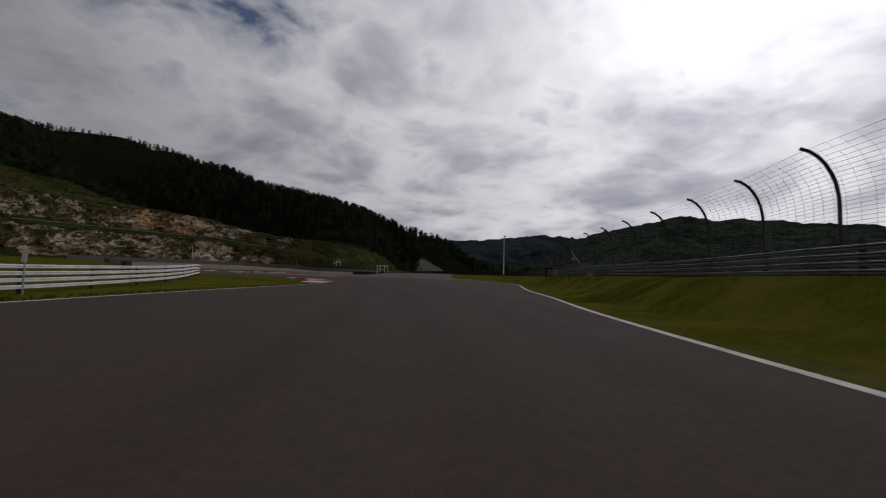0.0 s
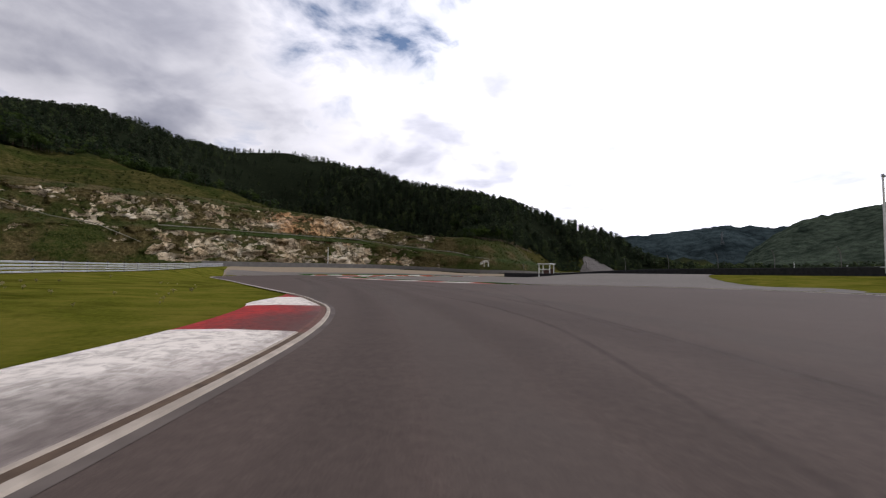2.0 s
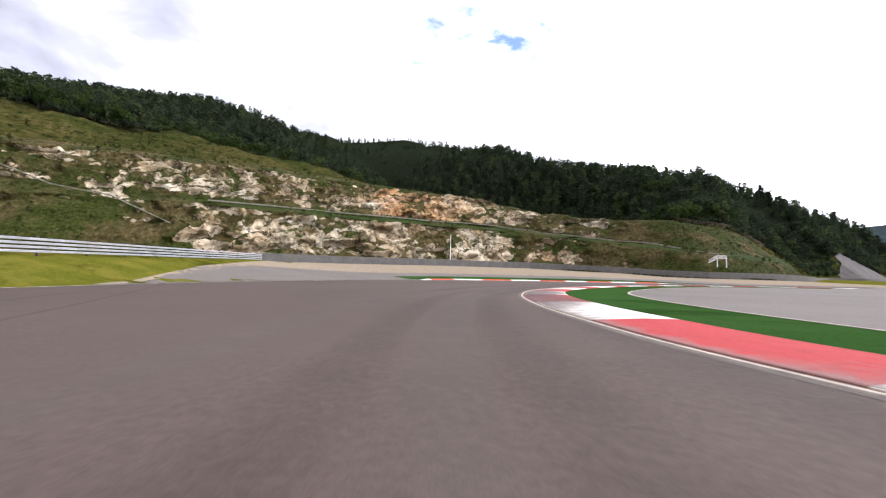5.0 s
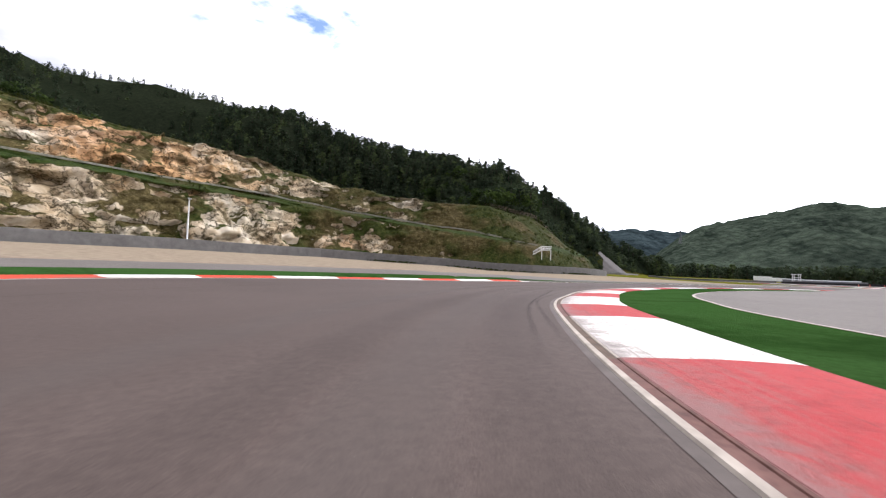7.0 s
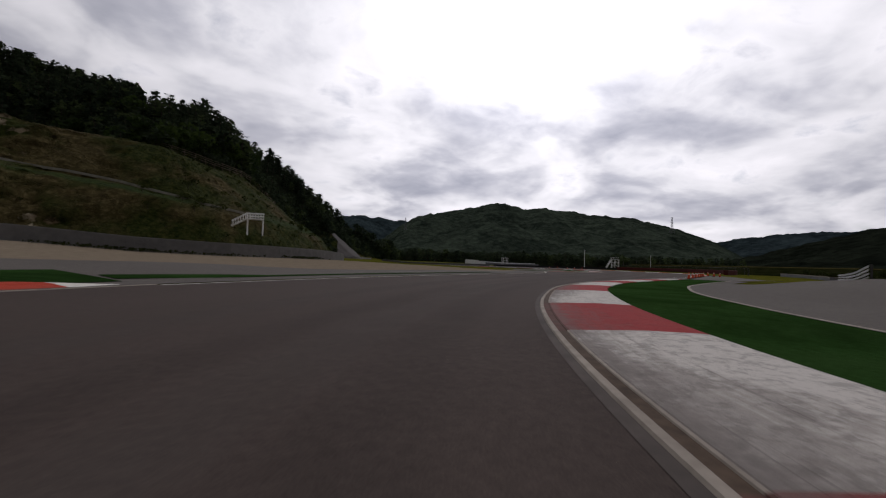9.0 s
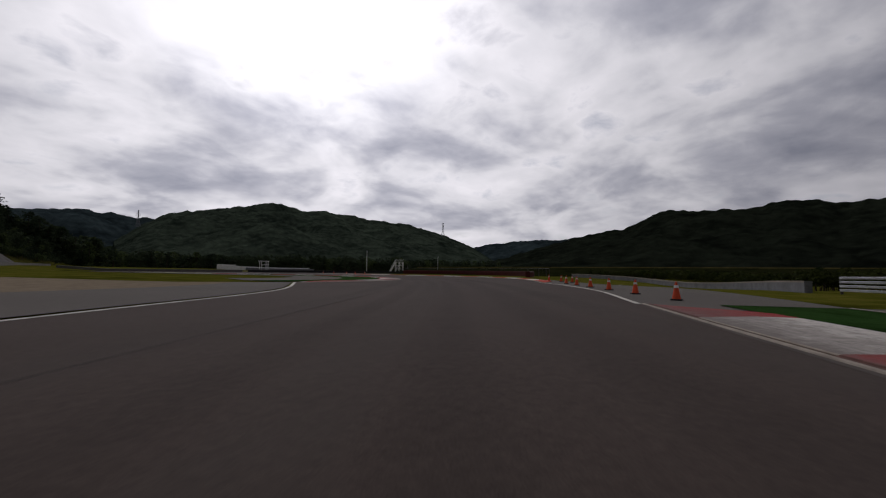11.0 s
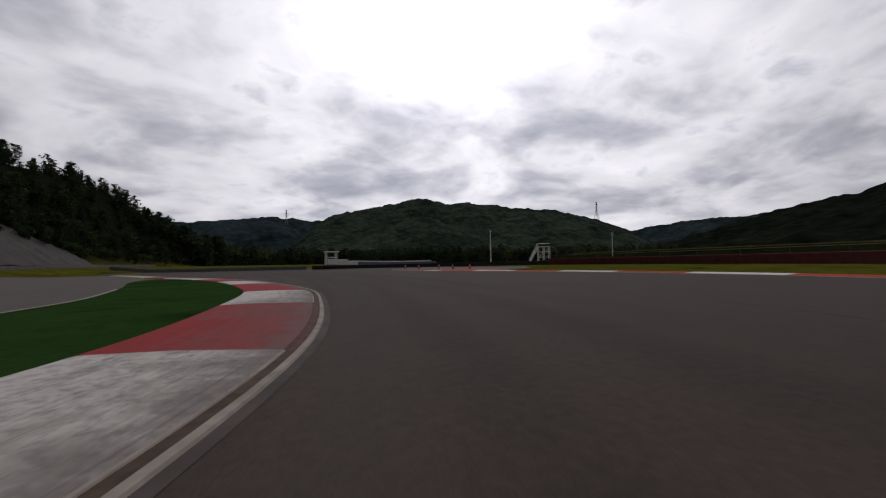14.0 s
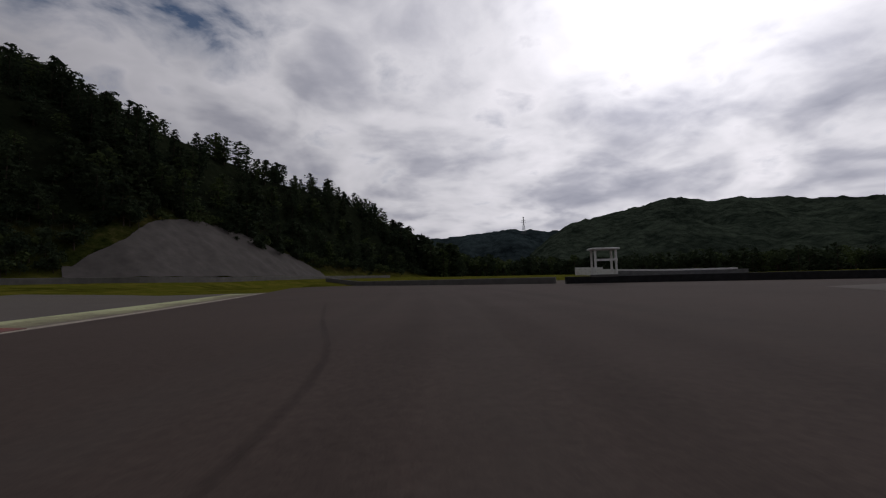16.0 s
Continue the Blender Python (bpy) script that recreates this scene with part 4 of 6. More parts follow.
BARRIER = np.stack([np.interp(at_, arc(BARRIER), BARRIER[:, k]) for k in range(2)], 1)
ruled("run_off", NEAR, BARRIER, 0.03, M_RUNOFF, "wide pale asphalt run-off reaching to the tyre barrier", "run-off", 14)

M_REDPAINT = kerb_paint("red painted asphalt", (0.30, 0.05, 0.045), (0.22, 0.08, 0.07), (0.14, 0.10, 0.09))
build_polygon("run_off", plan((49.6, 317), (62, 312), (78, 328), (72, 350), (58, 346), (47.4, 327)), 0.012, M_RUNOFF, "pale asphalt service apron with cones beside the track", "run-off")
build_polygon("painted_apron", plan((49.8, 311), (56, 310), (61, 318), (57, 326), (47.2, 325.5)), 0.018, M_REDPAINT, "faded red painted asphalt behind the exit kerb", "run-off")

# ---------------------------------------------------------------- far mountains
def build_mountain(az, el, dist, depth, label, mat=None):
    az0, az1 = az[0], az[-1]
    nu, nv = int((az1 - az0) * 5) + 2, 84
    A = np.linspace(az0, az1, nu)
    E = np.interp(A, az, el)
    verts = []
    for j in range(nv):
        v = j / (nv - 1)
        for a, e in zip(A, E):
            ar = radians(a)
            r = (dist - depth + depth * min(v / 0.75, 1.0) + max(0, v - 0.75) * 4 * 250) * S
            top = dist * S * math.tan(radians(e))
            prof = (min(v / 0.75, 1.0)) ** 0.85 if v <= 0.75 else 1 - (v - 0.75) * 1.6
            x, y = r * math.sin(ar), 250 * S + r * math.cos(ar)
            gully = noise.ridged_multi_fractal(Vector((x * 0.0026, y * 0.0026, 3.1)), 1.0, 2.1, 3, 1.0, 2.0)
            fine = noise.fractal(Vector((x * 0.02, y * 0.02, 0.0)), 0.8, 2.2, 5)
            w = min(1, 6 * v * (1 - min(v / 0.75, 1.0)) + 0.02)
            verts.append((x, y, -3 + top * prof * (1 - 0.30 * w * (gully - 0.9)) + fine * top * 0.03 + 6.0 * (0.6 - noise.voronoi(Vector((x * 0.055, y * 0.055, 0.0)))[0][0])))
    faces = [(j * nu + i, j * nu + i + 1, (j + 1) * nu + i + 1, (j + 1) * nu + i) for j in range(nv - 1) for i in range(nu - 1)]
    thing("mountain", mesh_from("mountain", verts, faces, mat or M_FAR, True), label, "mountain", "mountains round the valley", "structure")


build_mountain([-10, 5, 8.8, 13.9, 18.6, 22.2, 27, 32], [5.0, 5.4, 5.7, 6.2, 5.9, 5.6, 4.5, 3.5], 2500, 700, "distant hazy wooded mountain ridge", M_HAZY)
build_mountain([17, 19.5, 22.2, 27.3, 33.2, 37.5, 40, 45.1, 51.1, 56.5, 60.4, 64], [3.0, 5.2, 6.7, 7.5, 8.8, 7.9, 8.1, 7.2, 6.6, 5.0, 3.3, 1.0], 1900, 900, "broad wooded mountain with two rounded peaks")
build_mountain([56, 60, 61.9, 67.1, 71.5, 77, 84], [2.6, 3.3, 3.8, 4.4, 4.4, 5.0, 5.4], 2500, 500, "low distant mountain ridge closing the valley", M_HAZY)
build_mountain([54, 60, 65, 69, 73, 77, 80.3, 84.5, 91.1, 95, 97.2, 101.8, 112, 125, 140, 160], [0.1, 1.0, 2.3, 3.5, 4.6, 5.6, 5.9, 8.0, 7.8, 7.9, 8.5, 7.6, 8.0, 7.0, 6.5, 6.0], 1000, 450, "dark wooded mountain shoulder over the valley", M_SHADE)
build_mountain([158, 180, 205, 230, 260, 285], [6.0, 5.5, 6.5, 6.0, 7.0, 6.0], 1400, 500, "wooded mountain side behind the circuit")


# ---------------------------------------------------------------- tyre marks
def build_mark(pts, width, mat, z, label):
    q = spline(plan(*pts), 1.5)
    us = np.linspace(-1, 1, 5)
    n = len(q)
    ends = np.minimum(1, np.minimum(np.arange(n), np.arange(n)[::-1]) / max(1, n * 0.15))
    v = np.vstack([np.c_[offset(q, u * width / 2), np.full(n, z)] for u in us])
    f = [(j * n + i, j * n + i + 1, (j + 1) * n + i + 1, (j + 1) * n + i) for j in range(4) for i in range(n - 1)]
    me = mesh_from("tyre_mark", v, f, mat)
    a = me.attributes.new("across", "FLOAT", "POINT")
    a.data.foreach_set("value", np.concatenate([ends * (1 - abs(u) ** 2) for u in us]).astype(np.float32))
    thing("tyre_mark", me, label, "tyre mark", "tyre marks on the asphalt", "structure")


LINE = ((2, -40), (0, 0), (-3.5, 27), (-10.5, 54), (-26, 79.5), (-43, 100), (-60, 119), (-72, 138), (-77, 157), (-77, 176), (-71.5, 195), (-58, 212.5), (-39, 227.5), (-19, 240.5), (1, 255), (15.5, 271), (25.5, 294), (31, 320), (33, 350), (32, 390))
FRAY = offset(spline(plan(*LINE), 6.0), 0.0) / S
for across_, width_, mat_, lab_ in ((-1.1, 1.1, M_LINE, "broad dark rubbered band along the racing line"), (1.1, 1.2, M_LINE, "broad dark rubbered band along the racing line"),
                                    (0.0, 1.3, M_DUST, "paler dusty band between the wheel tracks"), (3.2, 1.6, M_LINE, "faint dark rubbered band beside the racing line"),
                                    (-3.0, 1.4, M_DUST, "pale swept band beside the racing line"), (5.2, 1.8, M_DUST, "pale swept band beside the racing line")):
    build_mark([tuple(v) for v in offset(FRAY, across_ / S)], width_, mat_, 0.003, lab_)
SKIDS = (((-40, 112), (-28.6, 97.7), (-18.2, 78.5), (-15.1, 73), (-13.1, 69.7), (-10.5, 64), (-7, 55)),
         ((-36, 116), (-24.8, 100.2), (-17.2, 81.7), (-14.1, 72.9), (-12, 67), (-9, 60)),
         ((-26, 84), (-18.3, 73.3), (-16.3, 70.8), (-13.8, 66.8), (-12, 63), (-9.5, 55)),
         ((-107.6, 137.1), (-94, 130.1), (-87, 126.5), (-80, 122), (-70, 116)),
         ((-105.3, 137.7), (-88.2, 129), (-78.6, 124), (-66, 117)),
         ((-73, 188), (-73.9, 182.5), (-75.1, 175.6), (-75.6, 170.6), (-75.8, 163)),
         ((-72.4, 187), (-73.4, 182.6), (-74.9, 176), (-75.2, 171), (-75.3, 164)),
         ((-90, 160), (-91, 175), (-86, 190), (-78, 202)),
         ((-60, 219), (-45, 228), (-30, 237), (-15, 246)),
         ((4, 252), (18, 262), (28, 275), (34, 290)),
         ((22.5, 330), (24.5, 326), (25.5, 321), (28, 316)),
         ((26, 345), (28, 334), (29.5, 326), (29, 318)))
for pts_ in SKIDS:
    build_mark(pts_, 0.16, M_RUBBER, 0.005, "dark curved tyre skid mark on the asphalt")



# ---------------------------------------------------------------- hillside
def fast_mesh(name, co, quads, mat):
    """A mesh of quads or triangles from arrays."""
    me = bpy.data.meshes.new(name)
    me.vertices.add(len(co))
    me.vertices.foreach_set("co", np.asarray(co, np.float32).ravel())
    me.loops.add(quads.size)
    me.loops.foreach_set("vertex_index", quads.astype(np.int32).ravel())
    me.polygons.add(len(quads))
    me.polygons.foreach_set("loop_start", np.arange(0, quads.size, quads.shape[1], dtype=np.int32))
    me.update(calc_edges=True)
    me.materials.append(mat)
    return me


FOOT_T = np.gradient(FOOT, axis=0)
FOOT_T /= np.linalg.norm(FOOT_T, axis=1)[:, None]
FOOT_N = np.stack([-FOOT_T[:, 1], FOOT_T[:, 0]], 1)  # up the hill
FOOT_S = arc(FOOT)


def on_foot(s, d):
    """Plan places s metres along the foot of the hill and d metres up from it."""
    px = np.interp(s, FOOT_S, FOOT[:, 0]) + d * np.interp(s, FOOT_S, FOOT_N[:, 0])
    py = np.interp(s, FOOT_S, FOOT[:, 1]) + d * np.interp(s, FOOT_S, FOOT_N[:, 1])
    return px, py


def foot_at(x, y):
    return FOOT_S[np.hypot(FOOT[:, 0] - x * S, FOOT[:, 1] - y * S).argmin()]


def rock_material():
    m, nt, b, pos = material("blasted rock", 0.95, 0.0, 0.04)
    warp = node(nt, "ShaderNodeTexNoise", Scale=0.45, Detail=5.0, Roughness=0.6)
    nt.links.new(pos, warp.inputs["Vector"])
    wv = nt.nodes.new("ShaderNodeVectorMath")
    wv.operation = "MULTIPLY_ADD"
    nt.links.new(warp.outputs["Color"], wv.inputs[0])
    wv.inputs[1].default_value = (4.0, 4.0, 4.0)
    nt.links.new(pos, wv.inputs[2])

    def joints(scale, squash):
        mp = nt.nodes.new("ShaderNodeMapping")
        mp.inputs["Rotation"].default_value = (0.10, 0.14, 0.5)
        mp.inputs["Scale"].default_value = squash
        nt.links.new(wv.outputs[0], mp.inputs["Vector"])
        v = node(nt, "ShaderNodeTexVoronoi", Scale=scale)
        v.feature = "DISTANCE_TO_EDGE"
        nt.links.new(mp.outputs[0], v.inputs["Vector"])
        return v.outputs["Distance"]
    n = fbm(nt, pos, 0.20, 8.0, 0.58, 0.6)
    big = fbm(nt, pos, 0.06, 4.0, 0.6, 0.4)
    c = ramp(nt, n, [(0.32, (0.13, 0.09, 0.045)), (0.42, (0.27, 0.215, 0.135)), (0.54, (0.41, 0.350, 0.250)), (0.68, (0.55, 0.50, 0.40))])
    ochre = ramp(nt, n, [(0.30, (0.11, 0.07, 0.035)), (0.46, (0.34, 0.235, 0.13)), (0.66, (0.56, 0.44, 0.30))])
    c = mix(nt, math_node(nt, "MULTIPLY", ramp(nt, big, [(0.44, (0, 0, 0)), (0.60, (1, 1, 1))]), 0.5), c, ochre)

    def stained(c, at, reach, col):
        d = nt.nodes.new("ShaderNodeVectorMath")
        d.operation = "DISTANCE"
        nt.links.new(pos, d.inputs[0])
        d.inputs[1].default_value = tuple(v * S for v in at)
        e = math_node(nt, "ADD", math_node(nt, "MULTIPLY", d.outputs["Value"], 0.5 / reach), math_node(nt, "MULTIPLY", n, 0.9))
        return mix(nt, math_node(nt, "MULTIPLY", ramp(nt, e, [(0.72, (1, 1, 1)), (1.0, (0, 0, 0))]), 0.6), c, col)
    # rusty iron-stained stretches
    c = stained(c, (-166, 240, 25), 15.0, (0.46, 0.23, 0.09))
    c = stained(c, (-150, 252, 24), 12.0, (0.44, 0.27, 0.13))
    c = stained(c, (-117, 258, 7), 5.0, (0.44, 0.26, 0.13))
    wide = ramp(nt, joints(0.17, (0.8, 0.6, 2.6)), [(0.0, (0, 0, 0)), (0.035, (1, 1, 1))])
    tight = ramp(nt, joints(0.50, (0.9, 0.6, 2.3)), [(0.0, (0.12, 0.12, 0.12)), (0.055, (1, 1, 1))])
    crack = math_node(nt, "MULTIPLY", wide, math_node(nt, "MAXIMUM", tight, ramp(nt, fbm(nt, pos, 0.2, 3.0), [(0.45, (0, 0, 0)), (0.6, (1, 1, 1))])))
    c = mix(nt, crack, (0.042, 0.033, 0.018), c)
    # dark lichen and soil in the hollows
    soil = ramp(nt, fbm(nt, pos, 0.26, 8.0, 0.60, 0.7), [(0.54, (0, 0, 0)), (0.60, (0.75, 0.75, 0.75))])
    c = mix(nt, soil, c, ramp(nt, fbm(nt, pos, 2.2, 5.0, 0.7), [(0.35, (0.020, 0.018, 0.006)), (0.65, (0.085, 0.064, 0.026))]))
    # plants hold where the face leans back
    g = nt.nodes.new("ShaderNodeNewGeometry")
    sep = nt.nodes.new("ShaderNodeSeparateXYZ")
    nt.links.new(g.outputs["Normal"], sep.inputs[0])
    a = nt.nodes.new("ShaderNodeAttribute")
    a.attribute_name = "bare"
    lush = math_node(nt, "ADD", math_node(nt, "MULTIPLY", sep.outputs[2], 0.30), math_node(nt, "MULTIPLY", fbm(nt, pos, 0.10, 9.0, 0.60, 0.5), 1.7))
    lush = math_node(nt, "SUBTRACT", lush, math_node(nt, "MULTIPLY", a.outputs["Fac"], 0.61))
    lf = ramp(nt, lush, [(0.40, (0, 0, 0)), (0.46, (1, 1, 1))])
    tone = fbm(nt, pos, 0.10, 4.0, 0.6)
    green = ramp(nt, fbm(nt, pos, 1.6, 8.0, 0.78), [(0.32, (0.006, 0.010, 0.002)), (0.5, (0.026, 0.034, 0.007)), (0.64, (0.060, 0.058, 0.016)), (0.75, (0.12, 0.095, 0.035))])
    dry = ramp(nt, fbm(nt, pos, 1.2, 8.0, 0.78), [(0.32, (0.020, 0.014, 0.006)), (0.5, (0.060, 0.045, 0.018)), (0.7, (0.17, 0.13, 0.06))])
    green = mix(nt, ramp(nt, tone, [(0.45, (0, 0, 0)), (0.58, (0.85, 0.85, 0.85))]), green, dry)
    bench = nt.nodes.new("ShaderNodeAttribute")
    bench.attribute_name = "bench"
    grassy = ramp(nt, fbm(nt, pos, 1.3, 7.0, 0.75), [(0.34, (0.008, 0.014, 0.003)), (0.55, (0.026, 0.042, 0.008)), (0.72, (0.050, 0.062, 0.014))])
    nt.links.new(mix(nt, bench.outputs["Fac"], mix(nt, lf, c, green), grassy), b.inputs["Base Color"])
    h = math_node(nt, "ADD", n, math_node(nt, "MULTIPLY", crack, 0.4))
    bump(nt, b, h, 0.8, 0.5)
    return m


def build_rock_face():
    s = np.arange(BENCH_AT[0] - 12, BENCH_AT[5] - 8, 0.45)
    d = np.r_[np.arange(0.8, 38, 0.34), np.arange(38, 46, 1.2)]
    Sg, Dg = np.meshgrid(s, d)
    X, Y = on_foot(Sg.ravel(), Dg.ravel())
    Z = height(X, Y)
    s0, s1, s2, s3 = foot_at(-163, 165), foot_at(-150, 198), foot_at(-94, 264), foot_at(-70, 270)
    sr, dr = Sg.ravel(), Dg.ravel()
    q = np.interp(sr, BENCH_AT, BENCH_Q)
    upper = 36 - 15 * smooth(s2 - 30, s3 + 5, sr)
    on_bench = smooth(13 * q * S - 0.3, 13 * q * S + 0.8, dr) * (1 - smooth(20 * q * S, 20 * q * S + 2.5, dr))
    patch = np.array([noise.fractal(Vector((a * 0.045, b * 0.10, 1.0)), 0.8, 2.0, 4) for a, b in zip(sr, dr)])
    cover = smooth(s0 - 82, s1 - 8, sr) * (1 - 0.50 * smooth(s1 + 25, s1 + 45, sr) * (1 - 0.6 * smooth(9, 13, dr)) - 0.20 * smooth(s2 - 45, s2 - 20, sr)) * (1 - smooth(s2 - 10, s3 + 8, sr)) * (1 - smooth(upper - 9, upper + 1, dr)) + 0.16 * (sr > s0 - 85) * (sr < s2)
    cover = cover - 0.30 * (dr < 13) * (1 - smooth(s0 + 10, s1 + 6, sr)) - 0.25 * (1 - smooth(3, 12, dr)) * (1 - smooth(s0, s1, sr))
    bare = smooth(0.30, 0.75, cover + 0.55 * patch) * (1 - 0.95 * on_bench) * smooth(0.4, 1.6, dr)
    outcrop = np.array([noise.noise(Vector((a * 0.07, b * 0.11, 5.0))) for a, b in zip(sr, dr)])
    bare = np.maximum(bare, 0.85 * smooth(0.20, 0.36, outcrop) * (1 - smooth(22, 28, dr)) * smooth(1.5, 4, dr) * (sr < s1))
    nx, ny = np.interp(sr, FOOT_S, FOOT_N[:, 0]), np.interp(sr, FOOT_S, FOOT_N[:, 1])
    out = np.empty(len(X))
    rise = np.empty(len(X))
    for i in range(len(X)):
        p = Vector((X[i], Y[i], Z[i]))
        warp = noise.noise_vector(p * 0.16) * 1.6 + noise.noise_vector(p * 0.6) * 0.35
        # ledges that dip a little along the face, split by steep joints
        u, v = sr[i] + warp.x * 1.5, Z[i] * 1.0 - 0.12 * sr[i] + warp.z
        a = noise.cell(Vector((u * 0.13 + 0.05 * v, v * 0.30, 0.5)))
        c = noise.cell(Vector((u * 0.36 - 0.1 * v, v * 0.75, 3.5)))
        e = noise.cell(Vector((u * 0.95, v * 1.6, 7.5)))
        f = noise.fractal(p * 0.35, 0.8, 2.1, 5)
        out[i] = a * 1.15 + c * 0.75 + e * 0.30 + f * 0.45
        rise[i] = f * 0.30 + (c - 0.5) * 0.2
    w = 0.22 + 0.78 * bare
    edge = smooth(0, 2.5, dr) * (1 - smooth(41, 46, dr)) * smooth(s[0], s[0] + 20, sr) * (1 - smooth(s[-1] - 20, s[-1], sr))
    dep = w * (out - 0.8) * edge
    X, Y = X - nx * dep, Y - ny * dep
    Z = Z + 0.35 * edge + rise * w * edge + dep * 0.15 - 0.3 * (1 - edge)
    n = len(s)
    j, i = np.meshgrid(np.arange(len(d) - 1), np.arange(n - 1), indexing="ij")
    quads = np.stack([j * n + i, j * n + i + 1, (j + 1) * n + i + 1, (j + 1) * n + i], -1).reshape(-1, 4)
    me = fast_mesh("rock_face", np.c_[X, Y, Z], quads, rock_material())
    a = me.attributes.new("bare", "FLOAT", "POINT")
    a.data.foreach_set("value", bare.astype(np.float32))
    a = me.attributes.new("bench", "FLOAT", "POINT")
    a.data.foreach_set("value", (on_bench * smooth(s0 - 20, s0 + 30, sr) * np.clip(0.8 + 0.9 * patch, 0, 1)).astype(np.float32))
    thing("rock_face", me, "cut hillside of pale cracked rock with ochre stains and scrub", "rock face", kind="structure")


build_rock_face()


M_DRAIN = plain("mossy concrete", (0.24, 0.225, 0.18), 0.95, var=0.35, scale=1.0, dirt=(0.10, 0.10, 0.06))
# the drain kerb that runs along the bench
def line_on_hill(pts, lift=0.0):
    x, y = on_foot(np.array([foot_at(*p[:2]) for p in pts], float), np.array([p[2] for p in pts], float) * S)
    q = spline(np.c_[x, y], 2.0)
    return q, height(q[:, 0], q[:, 1]) + lift


q, z = line_on_hill([(-160, 170, 19.5), (-150, 198, 20), (-136, 227, 20), (-119, 253, 19), (-94, 264, 14.5), (-76, 268, 10), (-66, 272, 7)])
v, f = sweep(q, [(0.16, 0.0), (0.16, 0.32), (-0.16, 0.35), (-0.16, 0.0)], z + 0.35)
thing("drain_edge", mesh_from("drain_edge", v, f, M_DRAIN), "pale concrete drain edge along the hillside bench", "drain", kind="structure")
q = spline(plan((-236, 111), (-223, 121.5), (-209, 133), (-196, 143.5), (-183, 153), (-172, 162)), 2.0)
z = height(q[:, 0], q[:, 1])
v, f = sweep(q, [(0.11, 0.0), (0.11, 0.2), (-0.11, 0.22), (-0.11, 0.0)], z + 0.75)
thing("drain_edge", mesh_from("drain_edge", v, f, M_DRAIN), "pale concrete drain edge slanting down the slope", "drain", kind="structure")

# sprayed concrete slope at the foot of the woods
s = np.linspace(foot_at(-26, 390), foot_at(4.5, 457), 120)
u = np.linspace(0, 1, 26)
Sg, Ug = np.meshgrid(s, u)
span = (Sg - s[0]) / (s[-1] - s[0])
top = 13.6 * np.clip(np.sin(np.pi * np.clip(span, 0.02, 0.98)), 0, 1) ** 0.75 + 0.3
D = Ug * top
X, Y = on_foot(Sg.ravel(), D.ravel())
Z = height(X, Y) + 0.35 + 0.25 * np.array([noise.fractal(Vector((x * 0.25, y * 0.25, 0)), 0.9, 2.0, 4) for x, y in zip(X, Y)])
nx, ny = np.interp(Sg.ravel(), FOOT_S, FOOT_N[:, 0]), np.interp(Sg.ravel(), FOOT_S, FOOT_N[:, 1])
lean = 0.9 * np.array([noise.fractal(Vector((x * 0.12, y * 0.12, 4)), 0.9, 2.0, 4) for x, y in zip(X, Y)])
n = len(s)
j, i = np.meshgrid(np.arange(len(u) - 1), np.arange(n - 1), indexing="ij")
q = np.stack([j * n + i, j * n + i + 1, (j + 1) * n + i + 1, (j + 1) * n + i], -1).reshape(-1, 4)
lean *= np.clip(np.sin(np.pi * span.ravel()), 0, 1) * 0.8
thing("concrete_slope", fast_mesh("concrete_slope", np.c_[X + nx * lean, Y + ny * lean, Z + 0.3], q, M_SHOTCRETE),
      "grey sprayed-concrete slope facing at the foot of the woods", "retaining slope", kind="structure")

# low concrete wall along the foot
s = np.arange(foot_at(-158, 178), foot_at(20, 492), 2.0)
x, y = on_foot(s, np.full(len(s), -1.2))
tall = 1.7 - 0.95 * smooth(foot_at(-60, 280), foot_at(-40, 340), s)
ground_z = height(x, y)
v, f = sweep(np.c_[x, y], [(0.22, 0), (0.18, 0), (0.15, 0), (-0.15, 0), (-0.18, 0), (-0.22, 0)], ground_z)
v[:, 2] += np.concatenate([np.full(len(s), -0.4), tall - 0.05, tall, tall, tall - 0.05, np.full(len(s), -0.4)])
thing("barrier_wall", mesh_from("barrier_wall", v, f, M_CONCRETE), "low grey concrete wall along the foot of the hill", "wall", kind="structure")


# ---------------------------------------------------------------- woods and scrub
def leaf_cloud(centres, sizes, rng, flat=0.5):
    """Three corners for each leaf clump: tilted, uneven triangles."""
    n = len(centres)
    a = rng.normal(size=(n, 3)) * (1, 1, flat)
    a /= np.linalg.norm(a, axis=1)[:, None]
    b = np.cross(a, rng.normal(size=(n, 3)))
    b /= np.linalg.norm(b, axis=1)[:, None]
    s = sizes[:, None]
    j = lambda: 0.75 + 0.5 * rng.random((n, 1))
    return np.stack([centres - a * s * j(), centres + a * s * j() - b * s * 0.6 * j(), centres + a * s * 0.2 + b * s * j()], 1)


